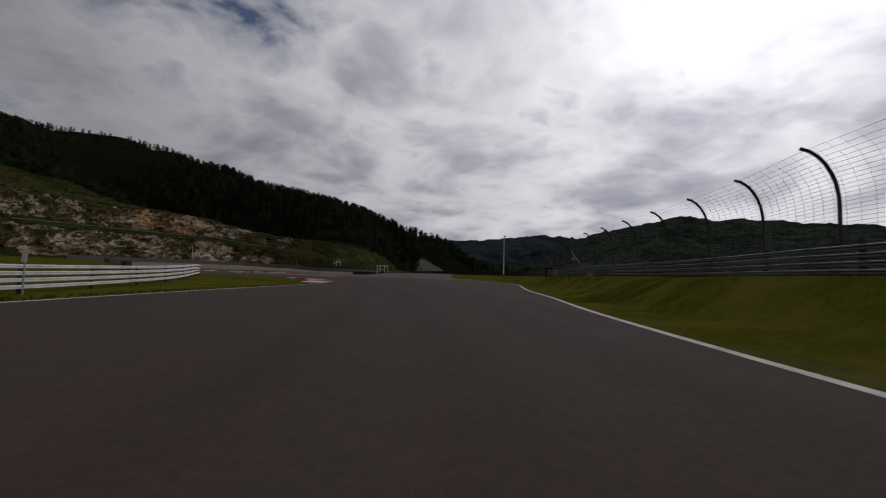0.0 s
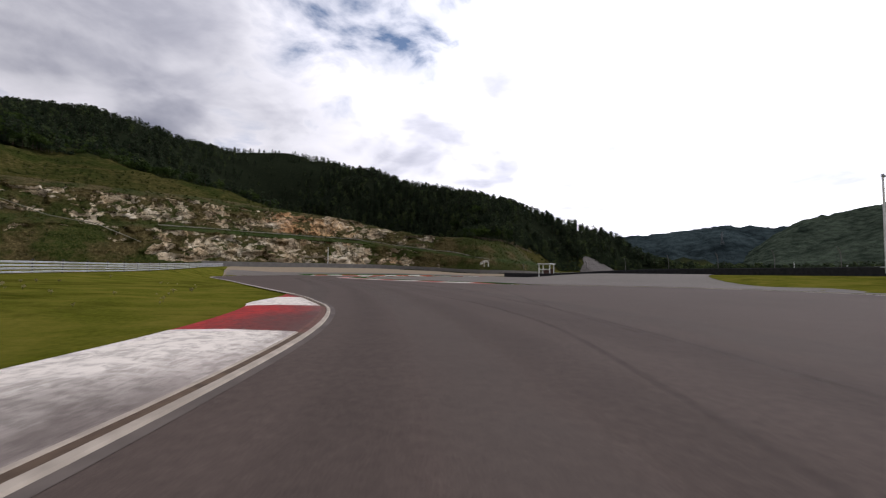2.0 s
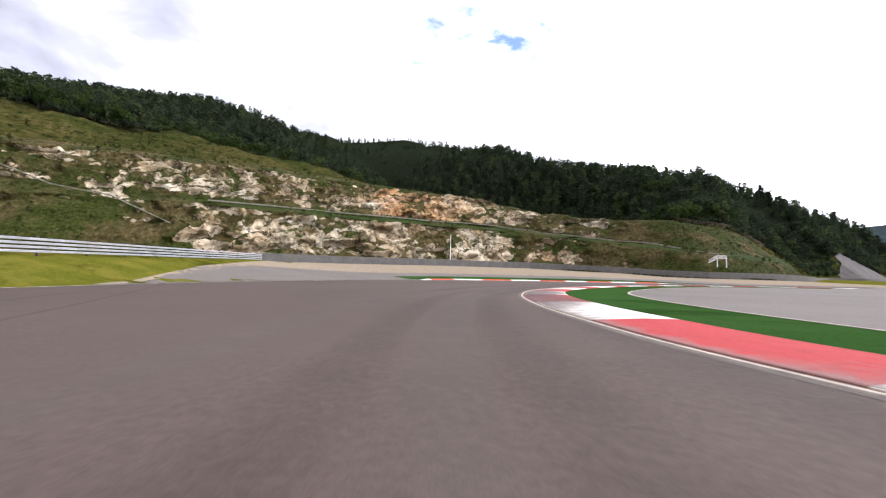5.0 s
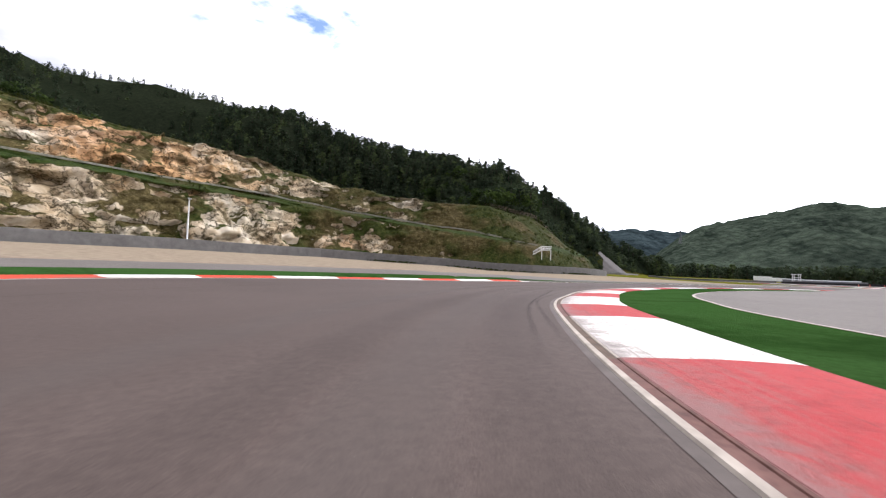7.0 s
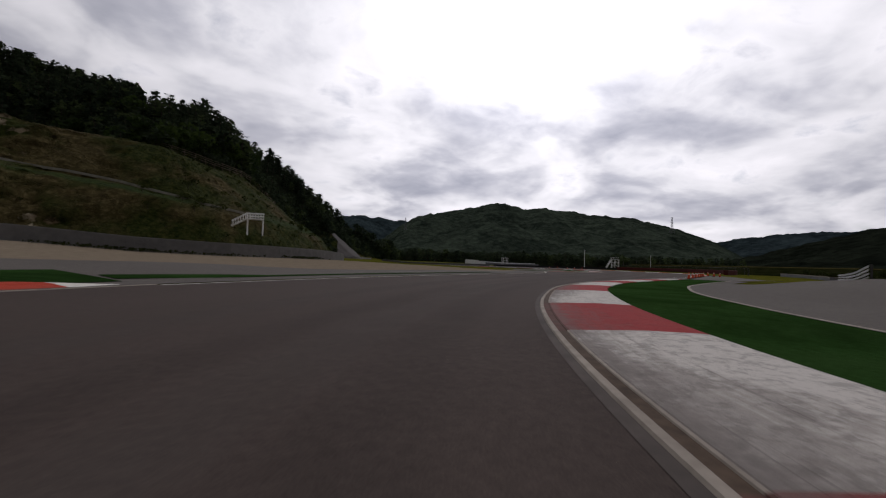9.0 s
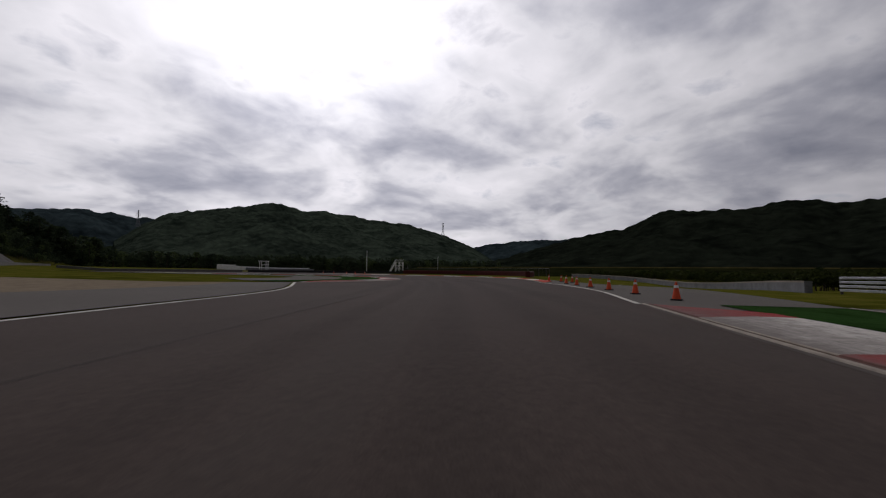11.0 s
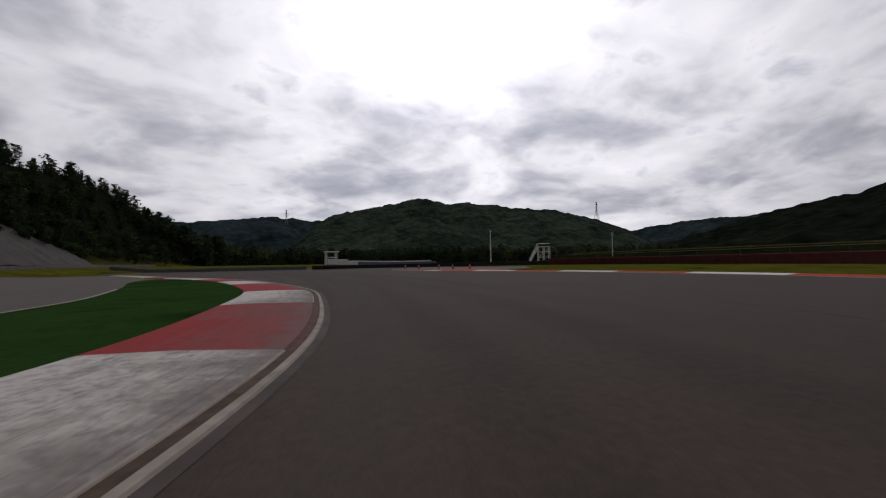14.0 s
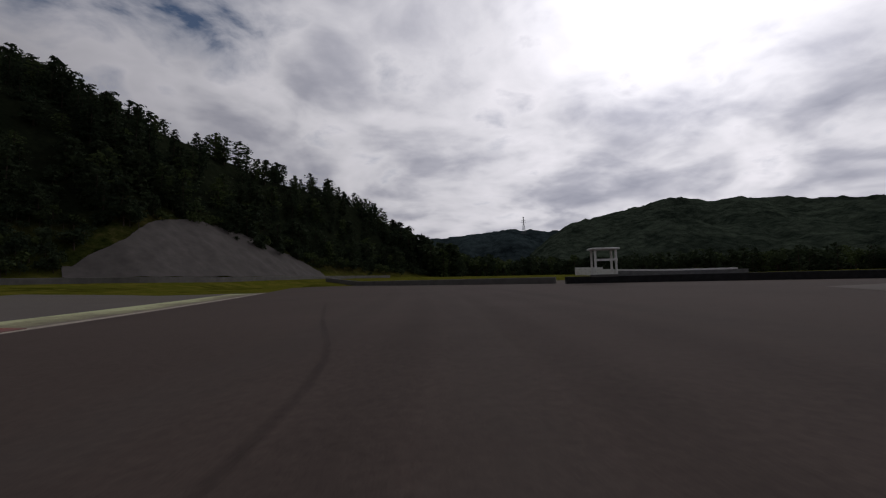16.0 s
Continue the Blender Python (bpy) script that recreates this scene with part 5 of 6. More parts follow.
def pine_template(rng, fine=False, rounded=0.0):
    """Unit-high pine: trunk quads, then needle quads in uneven tiers."""
    lean = rng.normal(size=2) * 0.04
    quads = []
    for i in range(5):
        a0, a1 = 2 * math.pi * i / 5, 2 * math.pi * (i + 1) / 5
        r0, r1 = 0.022, 0.006
        quads.append([(r0 * math.cos(a0), r0 * math.sin(a0), -0.05), (r0 * math.cos(a1), r0 * math.sin(a1), -0.05),
                      (lean[0] + r1 * math.cos(a1), lean[1] + r1 * math.sin(a1), 0.95), (lean[0] + r1 * math.cos(a0), lean[1] + r1 * math.sin(a0), 0.95)])
    c, sz = [], []
    tiers = 17 if fine else 10
    for tier in range(tiers):
        z = 0.05 + 0.93 * tier / (tiers - 0.6)
        cone = max(0.0, 1 - (z - 0.1) / 0.95) ** 0.75
        dome = max(0.0, 1 - (1.75 * (z - 0.52)) ** 2) ** 0.5 * 0.85
        reach = (0.33 * (cone + rounded * (dome - cone)) + 0.025) * (0.55 + 0.8 * rng.random())
        for k in range((4 if fine else 3) + int(3 * (1 - z))):
            an = rng.random() * 6.28
            long = reach * (0.6 + 0.6 * rng.random())
            m_ = 4 if fine else 3
            for m in range(m_):
                r = long * (0.2 + 0.8 * (m + rng.random()) / m_)
                c.append((lean[0] * z + r * math.cos(an), lean[1] * z + r * math.sin(an), z + rng.normal() * 0.014 - r * 0.10))
                sz.append((0.032 + 0.034 * rng.random()) if fine else (0.046 + 0.044 * rng.random()))
    for k in range(3):
        c.append((lean[0] + rng.normal() * 0.03, lean[1] + rng.normal() * 0.03, 0.93 + 0.03 * k))
        sz.append(0.028)
    return np.array(quads), leaf_cloud(np.array(c), np.array(sz), rng, 0.3)


def broad_template(rng, fine=False, bush=False):
    quads = []
    for i in range(5):
        a0, a1 = 2 * math.pi * i / 5, 2 * math.pi * (i + 1) / 5
        quads.append([(0.03 * math.cos(a0), 0.03 * math.sin(a0), -0.05), (0.03 * math.cos(a1), 0.03 * math.sin(a1), -0.05),
                      (0.01 * math.cos(a1), 0.01 * math.sin(a1), 0.6), (0.01 * math.cos(a0), 0.01 * math.sin(a0), 0.6)])
    c, sz = [], []
    lobes = [(rng.normal() * 0.16, rng.normal() * 0.16, 0.42 + 0.4 * rng.random(), 0.14 + 0.1 * rng.random()) for _ in range(4 if bush else 7)]
    for x, y, z, r in lobes:
        for _ in range(48 if fine else 12 if bush else 18):
            d = rng.normal(size=3)
            d /= np.linalg.norm(d)
            c.append((x + d[0] * r, y + d[1] * r, z + d[2] * r * 0.8))
            sz.append((0.032 + 0.032 * rng.random()) if fine else (0.055 + 0.05 * rng.random()))
    return np.array(quads), leaf_cloud(np.array(c), np.array(sz), rng, 0.8)


def plant(name, templates, at, heights, label, mats, rng):
    """One object of many trees: at holds their feet."""
    woods, leaves, tones = [], [], []
    pick = rng.integers(0, len(templates), len(at))
    for k, (wood, leaf) in enumerate(templates):
        sel = np.flatnonzero(pick == k)
        if not len(sel):
            continue
        an = rng.random(len(sel)) * 6.28
        c, s_ = np.cos(an), np.sin(an)
        hh = heights[sel]
        wide = hh * (0.85 + 0.4 * rng.random(len(sel)))
        tones.append(np.repeat(rng.random(len(sel)), leaf.shape[0] * 3))
        for src, dst in ((wood, woods), (leaf, leaves)):
            p = src.reshape(-1, 3)
            x = (p[:, 0][None] * c[:, None] - p[:, 1][None] * s_[:, None]) * wide[:, None] + at[sel, 0][:, None]
            y = (p[:, 0][None] * s_[:, None] + p[:, 1][None] * c[:, None]) * wide[:, None] + at[sel, 1][:, None]
            z = p[:, 2][None] * hh[:, None] + at[sel, 2][:, None]
            dst.append(np.stack([x, y, z], -1).reshape(-1, 3))
    ob = empty(name, (0, 0, 0), label, "woods", kind="stuff")
    for nm, data, mat in (("trunks", woods, mats[0]), ("crowns", leaves, mats[1])):
        co = np.vstack(data)
        me = fast_mesh(nm, co, np.arange(len(co)).reshape(-1, 4 if nm == "trunks" else 3), mat)
        if nm == "crowns":
            me.attributes.new("tone", "FLOAT", "POINT").data.foreach_set("value", np.concatenate(tones).astype(np.float32))
        part(nm, me, ob)["kind"] = "stuff"
    return ob


rng = np.random.default_rng(7)


def scatter(n, s0, s1, d0, d1, power=1.0):
    s = s0 + (s1 - s0) * rng.random(n)
    d = d0 + (d1 - d0) * rng.random(n) ** power
    x, y = on_foot(s, d)
    return s, d, x, y


def tree_line(s):
    return np.interp(s, WOOD_S, WOOD_D)


def woods_at(n, s0, s1, depth, power):
    s, d, x, y = scatter(n, s0, s1, 0, depth, power)
    d = d + tree_line(s)
    x, y = on_foot(s, d)
    return np.c_[x, y, height(x, y) - 0.3], d - tree_line(s)


s_a, s_b, s_c, s_d = foot_at(-300, -120), foot_at(-94, 264), foot_at(-40, 320), foot_at(95, 700)
pines = [pine_template(rng, False, 0.25 + 0.1 * k) for k in range(7)]
broads = [broad_template(rng) for _ in range(4)]
bushes = [broad_template(rng, False, True) for _ in range(5)]
fine_pines = [pine_template(rng, True, 0.35 + 0.1 * k) for k in range(7)]
fine_broads = [broad_template(rng, True) for _ in range(4)]
at, up_slope = woods_at(5400, s_a, s_c, 330, 1.1)
plant("pine_wood", pines, at, (5.2 + 4.6 * rng.random(len(at))) * (1 - 0.38 * smooth(60, 200, up_slope)), "dense dark pine wood covering the hillside", (M_BARK, M_PINE), rng)
at, _ = woods_at(2100, s_b, s_d, 120, 1.3)
plant("pine_wood", fine_pines, at, 3.8 + 4.6 * rng.random(len(at)), "dark pines close above the sprayed-concrete slope", (M_BARK, M_PINE), rng)
at, up_slope = woods_at(1500, foot_at(-119, 253), foot_at(-32, 384), 190, 0.9)
plant("pine_wood", pines, at, 4.5 + 4.2 * rng.random(len(at)), "dark pines over the steep shoulder of the hill", (M_BARK, M_PINE), rng)
at, up_slope = woods_at(2600, foot_at(-205, 80), foot_at(-60, 280), 330, 0.55)
plant("pine_wood", pines, at, (5.0 + 4.0 * rng.random(len(at))) * (1 - 0.35 * smooth(60, 200, up_slope)), "dense dark pine wood high on the hillside", (M_BARK, M_PINE), rng)
at, _ = woods_at(700, s_a, s_c, 60, 1.8)
plant("broadleaf_wood", fine_broads, at, 4.5 + 4.0 * rng.random(len(at)), "lighter broadleaf trees along the edge of the wood", (M_BARK, M_BROAD), rng)

# tall pines standing clear at the end of the spur
an, rr = rng.random(46) * 6.28, rng.random(46) ** 0.5
x, y = (42 + 17 * rr * np.cos(an)) * S, (548 + 20 * rr * np.sin(an)) * S
plant("pine_grove", fine_pines, np.c_[x, y, height(x, y) - 0.3], 11.0 + 6.0 * rng.random(len(x)), "grove of tall dark pines at the end of the spur", (M_BARK, M_PINE), rng)

# woods across the valley floor beyond the spur
x = (55 + 470 * rng.random(800)) * S
y = (650 + 190 * rng.random(800)) * S - 0.35 * np.maximum(x - 60, 0)
keep = np.hypot(x, y - 250 * S) < 760
x, y = x[keep], y[keep]
plant("valley_wood", broads + pines, np.c_[x, y, height(x, y) - 0.3], 9.0 + 7.0 * rng.random(len(x)), "dark mixed wood across the valley floor", (M_BARK, M_PINE), rng)

# undergrowth along the edge of the wood
s, d, x, y = scatter(1300, s_a, s_d, -3.0, 12.0)
d = d + tree_line(s)
x, y = on_foot(s, d)
plant("undergrowth", broads, np.c_[x, y, height(x, y) - 0.2], 1.6 + 2.6 * rng.random(len(x)), "dark leafy undergrowth along the edge of the wood", (M_BARK, M_PINE), rng)

# overgrown slope beside the sprayed concrete
s, d, x, y = scatter(260, foot_at(-37, 362), foot_at(-22, 394), 1.0, 15.0)
plant("undergrowth", broads, np.c_[x, y, height(x, y) - 0.2], 1.3 + 1.8 * rng.random(len(x)), "dark overgrown bushes beside the sprayed-concrete slope", (M_BARK, M_PINE), rng)

# scrub on the slopes
s, d, x, y = scatter(7000, s_a, foot_at(-38, 355), 1.0, 95 * S)
bared = (s > foot_at(-163, 165)) & (s < foot_at(-80, 267)) & (d < 34)
keep = np.array([noise.noise(Vector((a * 0.06, b * 0.06, 0))) > (0.22 if c else -0.25) for a, b, c in zip(x, y, bared)])
keep &= d < tree_line(s)
x, y = x[keep], y[keep]
plant("scrub", bushes, np.c_[x, y, height(x, y) + 0.1], 0.4 + 1.3 * rng.random(len(x)) ** 2, "low green scrub bushes over rock and slope", (M_BARK, M_SCRUB), rng)
# weeds at the foot of the wall
s, d, x, y = scatter(900, foot_at(-114, 255), foot_at(-60, 280), -5.0, -1.5, 0.6)
keep = np.array([noise.noise(Vector((a * 0.12, b * 0.12, 8.0))) > -0.12 for a, b in zip(x, y)])
x, y = x[keep], y[keep]
plant("weeds", bushes, np.c_[x, y, height(x, y)], 0.2 + 0.4 * rng.random(len(x)), "tufts of weeds on the gravel before the wall", (M_BARK, M_SCRUB), rng)
# dark shrubs behind the low barrier on the lower grass
line = spline(plan((-6, 218), (20, 222), (42, 229), (64, 241), (84, 262)), 0.6)
at = rng.integers(0, len(line), 420)
x, y = line[at, 0] + 3.0 + 9.0 * rng.random(420), line[at, 1] - 2.0 - 12.0 * rng.random(420)
plant("shrubs", broads, np.c_[x, y, height(x, y) - 0.1], 1.2 + 1.1 * rng.random(len(x)), "dark overgrown shrubs behind the low barrier", (M_BARK, M_SCRUB), rng)
# dry pale weeds in the verge inside the first kerb
x, y = -44 + 22 * rng.random(260), 52 + 20 * rng.random(260)
keep = np.array([noise.noise(Vector((a * 0.16, b * 0.16, 2.0))) > 0.05 for a, b in zip(x, y)]) & ~in_road(x, y) & (seg_dist(x, y, ROAD_C)[0] > 3.5)
x, y = x[keep], y[keep]
M_DRYWEED = leaf_material("dry weeds", (0.10, 0.088, 0.030), (0.30, 0.26, 0.13))
plant("dry_weeds", bushes, np.c_[x, y, height(x, y) - 0.05], 0.12 + 0.16 * rng.random(len(x)), "low clumps of dry pale weeds in the verge", (M_BARK, M_DRYWEED), rng)


# ---------------------------------------------------------------- barriers
def beam_section(z):
    """A ribbed guard rail beam, 14 cm high, as a closed section."""
    face = [(0.0, 0.0), (0.04, 0.018), (0.04, 0.048), (0.0, 0.062), (0.0, 0.078), (0.04, 0.092), (0.04, 0.122), (0.0, 0.14)]
    back = [(a - 0.012, b) for a, b in reversed(face)]
    return [(a, b + z) for a, b in face + back + face[:1]]


def build_guardrail(p, side, beams, label, end_colour=None, tone=None, low=0.12, pitch=0.235):
    """side: 1 when the traffic is on the right of the line."""
    q = spline(p, 2.0)
    h = height(q[:, 0], q[:, 1])
    at = np.array((*q[0], h[0]))
    ob = empty("guardrail", at, label, "guardrail", "guardrails", "structure")
    tone = tone or M_STEEL
    end = len(q) - 3 if end_colour else len(q)
    for k in range(beams):
        sec = [(side * (a + 0.09), b) for a, b in beam_section(low + k * pitch)]
        if side < 0:
            sec = sec[::-1]
        for rng_, mt, nm in ((slice(0, end + 1), tone, "rail_beam"), (slice(end, None), end_colour, "end_panel")):
            if mt is None or len(q[rng_]) < 2:
                continue
            v, f = sweep(q[rng_], sec, h[rng_])
            part(nm, mesh_from(nm, v - at, f, mt), ob, "red painted end panel" if nm == "end_panel" else "")
    tall = 0.10 + beams * pitch
    post = bm_mesh("post", lambda bm: (add_box(bm, (0.11, 0.05, tall + 0.9), (0, 0, tall / 2 - 0.5)), add_box(bm, (0.05, 0.11, tall + 0.9), (-0.03, 0, tall / 2 - 0.5))), M_DARKSTEEL)
    t = np.gradient(q, axis=0)
    for i in range(0, len(q), 2):
        part("post", post, ob, m=pose(q[i, 0] - at[0], q[i, 1] - at[1], h[i] - at[2], 0, 0, math.degrees(math.atan2(t[i, 1], t[i, 0])) - 90))
    return ob


RAIL_R = plan((11.0, -40), (11.5, -10), (12.1, 4), (12.8, 13), (13.7, 17.8), (14.4, 22.5), (14.8, 27), (15.0, 36), (15.2, 46), (15.9, 55), (17, 66))
# darker copy of the steel: the rail faces' backlit shade is put into the colour
M_DULL = plain("darkened steel", (0.17, 0.17, 0.18), 0.6, 0.2, var=0.25, scale=1.2, dirt=(0.08, 0.08, 0.08))
build_guardrail(RAIL_R, -1, 4, "shade-darkened steel four-beam guardrail on the grass bank", plain("dark red end paint", (0.28, 0.035, 0.02), 0.6), M_DULL, 0.0, 0.205)
build_guardrail(plan((-15, -40), (-15.2, -8), (-15.9, 12), (-17.6, 22), (-20.5, 33), (-25, 43), (-32, 56)), 1, 4, "pale steel guardrail with an orange end beside grass", M_ORANGE, M_WHITEPAINT)
build_guardrail(RAIL_L, 1, 4, "long steel guardrail at the foot of the scrub slope", None, None, -0.02)
build_guardrail(plan((-28, 207.6), (-20, 211), (-12, 214.5), (0, 219.5)), -1, 4, "pale steel guardrail on the infield grass", None, M_STEEL)


def curved_post(h, reach, r, mat):
    cu = [(0, 0, -0.3), (0, 0, h * 0.55)] + [(reach * (1 - math.cos(a)), 0, h * 0.55 + (h * 0.45) * math.sin(a)) for a in np.linspace(0.15, 1.45, 7)]

    def make(bm):
        for a, b in zip(cu, cu[1:]):
            add_tube(bm, a, b, r, r, 7)
    return bm_mesh("post", make, mat)


def wire_panel(length, h, reach, rows, cols, mat, r=0.0045):
    """Wires strung between two curved posts: x leans over the track, y runs along."""
    def out(z):
        u = max(0.0, (z - h * 0.55) / (h * 0.45))
        return reach * (1 - math.cos(math.asin(min(u, 0.99))))
    quads = []

    def wire(a, b):
        a, b = np.array(a), np.array(b)
        for o1, o2 in (((r, 0, 0), (-r, 0, 0)), ((0, 0.3 * r, r), (0, -0.3 * r, -r))):
            quads.append([a + o1, b + o1, b + o2, a + o2])
    zs = [0.9 + (h - 0.95) * i / (rows - 1) for i in range(rows)]
    for z in zs:
        wire((out(z), 0, z), (out(z), length, z))
    for k in range(cols):
        y = length * (k + 0.5) / cols
        for z0, z1 in zip(zs[::4], zs[4::4] + zs[-1:]):
            if z1 > z0:
                wire((out(z0), y, z0), (out(z1), y, z1))
    co = np.array(quads).reshape(-1, 3)
    return fast_mesh("wire_mesh", co, np.arange(len(co)).reshape(-1, 4), mat)


def build_catch_fence(p, spacing, h, reach, flip, rows, cols, label, mat, base=None, rail=None):
    q = spline(p, spacing)
    z = height(q[:, 0], q[:, 1]) if base is None else np.full(len(q), base)
    at = np.array((*q[0], z[0]))
    ob = empty("catch_fence", at, label, "fence", "catch fences", "structure")
    post = curved_post(h, reach, 0.055, mat)
    if rail:
        t = np.gradient(q, axis=0)
        t /= np.linalg.norm(t, axis=1)[:, None]
        over = reach * 0.85 * (-1 if flip else 1)
        v, f = sweep(q + over * np.stack([t[:, 1], -t[:, 0]], 1), [(0.025, h), (0.0, h + 0.045), (-0.025, h), (0.025, h)], z)
        part("top_rail", mesh_from("top_rail", v - at, f, rail), ob, "pale steel top rail")
    for i in range(len(q)):
        t = q[min(i + 1, len(q) - 1)] - q[max(i - 1, 0)]
        turn = math.degrees(math.atan2(t[1], t[0])) - 90 + (180 if flip else 0)
        part("post", post, ob, m=pose(*(np.r_[q[i], z[i]] - at), 0, 0, turn))
        if i + 1 < len(q):
            d = q[i + 1] - q[i]
            turn = math.degrees(math.atan2(d[1], d[0])) - 90
            length = float(np.hypot(*d))
            me = wire_panel(length, h, reach * (-1 if flip else 1), rows, cols, M_WIRE)
            part("wire_mesh", me, ob, m=pose(*(np.r_[q[i], z[i]] - at), 0, 0, turn))
    return ob


build_catch_fence(plan((11.9, -34.1), (12.4, -10), (13.0, 4), (13.6, 13), (14.6, 17.8), (15.2, 22.5), (15.5, 27), (15.7, 36), (15.9, 46), (16.6, 55), (17.8, 66)), 4.0, 3.65, 1.1, True, 24, 9,
                  "tall wire catch fence on curved dark posts behind the guardrail", M_DARKSTEEL)


def build_wall(name, p, h, w, mat, label, cap=None, base=None):
    q = spline(p, 2.0)
    z = height(q[:, 0], q[:, 1]) if base is None else np.full(len(q), base)
    at = np.array((*q[0], z[0]))
    ob = empty(name, at, label, "barrier", "barriers", "structure")
    v, f = sweep(q, [(w / 2, -0.4), (w / 2, h - 0.06), (w / 2 - 0.06, h), (-w / 2 + 0.06, h), (-w / 2, h - 0.06), (-w / 2, -0.4)], z)
    n = len(q)
    f = list(f) + [tuple(k * n for k in range(6)), tuple(k * n + n - 1 for k in range(5, -1, -1))]
    part("body", mesh_from("body", v - at, f, mat), ob)
    if cap:
        v, f = sweep(q, [(w / 2 + 0.03, h - 0.10), (w / 2 + 0.03, h + 0.02), (-w / 2 - 0.03, h + 0.02), (-w / 2 - 0.03, h - 0.10)], z)
        part("cap", mesh_from("cap", v - at, f, cap), ob)
    return ob


build_wall("tyre_barrier", TYRES, 1.1, 1.1, M_BLACK, "dark belt-covered tyre barrier along the run-off")
build_catch_fence(plan((-34, 190), (-20, 181.5), (0, 168), (16, 151.5), (26, 132), (27, 112), (24, 92)), 9.0, 3.9, 0.7, False, 8, 8,
                  "wire fence on pale curved posts behind the tyre barrier", M_CONCRETE)
build_wall("tyre_barrier", plan((52, 376), (60, 374), (75, 366), (92, 352), (98, 338)), 0.8, 1.0, M_BLACK, "black tyre barrier before the marshal post")
RED_BLACK = plain("dark red tyre belt", (0.075, 0.014, 0.013), 0.75, var=0.35, scale=1.2, dirt=(0.05, 0.02, 0.02))
build_wall("tyre_barrier", plan((98, 338), (97, 320), (92, 300), (84, 283), (74, 272), (62, 268)), 1.2, 1.0, RED_BLACK, "dark red belted tyre barrier across the grass")
build_catch_fence(plan((101, 342), (99.5, 320), (94.5, 299), (86, 281), (75, 269), (64, 263)), 6.5, 1.9, 0.15, False, 14, 12, "low dark wire fence with a pale top rail behind the red barrier", M_DARKSTEEL, None, M_CONCRETE)
build_catch_fence(plan((144, 373), (154, 373.6), (176, 375.5), (198, 377.5), (208, 378.5)), 9.2, 5.0, 0.9, True, 5, 2, "tall catch fence on pale curved posts across the valley floor", M_CONCRETE)
build_wall("concrete_barrier", plan((52, 380), (30, 400), (10, 430)), 0.8, 0.4, M_CONCRETE, "pale low concrete barrier beyond the run-off")
build_wall("concrete_barrier", plan((2, 221), (20, 224), (40, 231), (62, 243), (80, 262)), 0.7, 0.4, M_DULL, "low dark barrier with a pale top on the lower grass", M_EDGING)
build_wall("white_wall", plan((98.6, 487), (103, 484.5), (108, 482)), 2.6, 0.5, M_WHITEPAINT, "white painted block wall across the valley")
build_wall("white_wall", plan((108.5, 483), (126, 474), (146, 459)), 2.0, 0.5, M_WHITEPAINT, "long white painted wall across the valley")
build_wall("concrete_barrier", plan((112, 478), (126, 471), (147, 455.5)), 1.5, 0.5, M_DULL, "dark barrier along the foot of the white wall")
build_wall("concrete_barrier", plan((185, 300), (150, 290), (118, 282), (100, 268), (96, 240)), 1.3, 0.5, M_DARKSTEEL, "dark barrier with a pale top rail", M_CONCRETE)

# a grass-topped bank across the lower field
q = spline(plan((128, 345), (118, 300), (112, 262), (110, 222), (112, 180), (118, 130)), 4.0)
bank = empty("grass_bank", (*q[0], 0.0), "long dark weedy earth bank with a dry grass top", "embankment", kind="structure")
M_WEEDS = grass_material("weedy bank", ((0.006, 0.008, 0.003), (0.016, 0.019, 0.006)), (0.026, 0.024, 0.010), 0.4)[0]
o = np.array((*q[0], 0.0))
v, f = sweep(q, [(26, -0.5), (12, 1.7), (8, 2.4), (-6, 2.6), (-14, 1.8), (-30, -0.5)], np.full(len(q), 0.0))
part("slope", mesh_from("slope", v - o, f, M_WEEDS, True), bank)
v, f = sweep(q, [(8.2, 2.36), (7.6, 2.56), (-5.4, 2.76), (-6.2, 2.6)], np.full(len(q), 0.0))
M_STRAW = grass_material("dry straw grass", ((0.030, 0.026, 0.008), (0.064, 0.052, 0.018)), (0.10, 0.08, 0.03), 0.5)[0]
part("grass_top", mesh_from("grass_top", v - o, f, M_STRAW, True), bank, "dry straw-coloured grass along the top")


# ---------------------------------------------------------------- cones
def build_cone():
    ob = empty("traffic_cone", (0, 0, 0), "orange traffic cone with a white band and black base", "traffic cone", "cones along the track edge")

    def ring(z0, z1, r0, r1):
        return lambda bm: bmesh.ops.create_cone(bm, cap_ends=True, segments=20, radius1=r0, radius2=r1, depth=z1 - z0, matrix=Matrix.Translation((0, 0, (z0 + z1) / 2)))
    part("base", bm_mesh("base", lambda bm: add_box(bm, (0.40, 0.40, 0.05), (0, 0, 0.025)), M_BLACK, 0.012), ob, "black rubber base")
    body = part("body", bm_mesh("body", ring(0.05, 0.70, 0.155, 0.035), M_ORANGE), ob)
    part("band", bm_mesh("band", ring(0.47, 0.57, 0.086, 0.068), M_WHITEPAINT), body, "white reflective band")
    return ob


cone = build_cone()
spots = [(-17.6 + 4.6 * i, 227.9 + 2.45 * i) for i in range(6)] + [(13.6, 242.0), (14.8, 243.8), (16.7, 246.1)] + [(58.6, 341.6), (57.5, 335), (58.1, 329.6), (57.8, 325.3), (58.7, 322)]
for i, (a, b) in enumerate(spots):
    m = pose(a * S, b * S, float(height(a * S, b * S)) + 0.01, 0, 0, 23 * i)
    if i == 0:
        cone.matrix_basis = m
    else:
        copy_thing(cone, m)


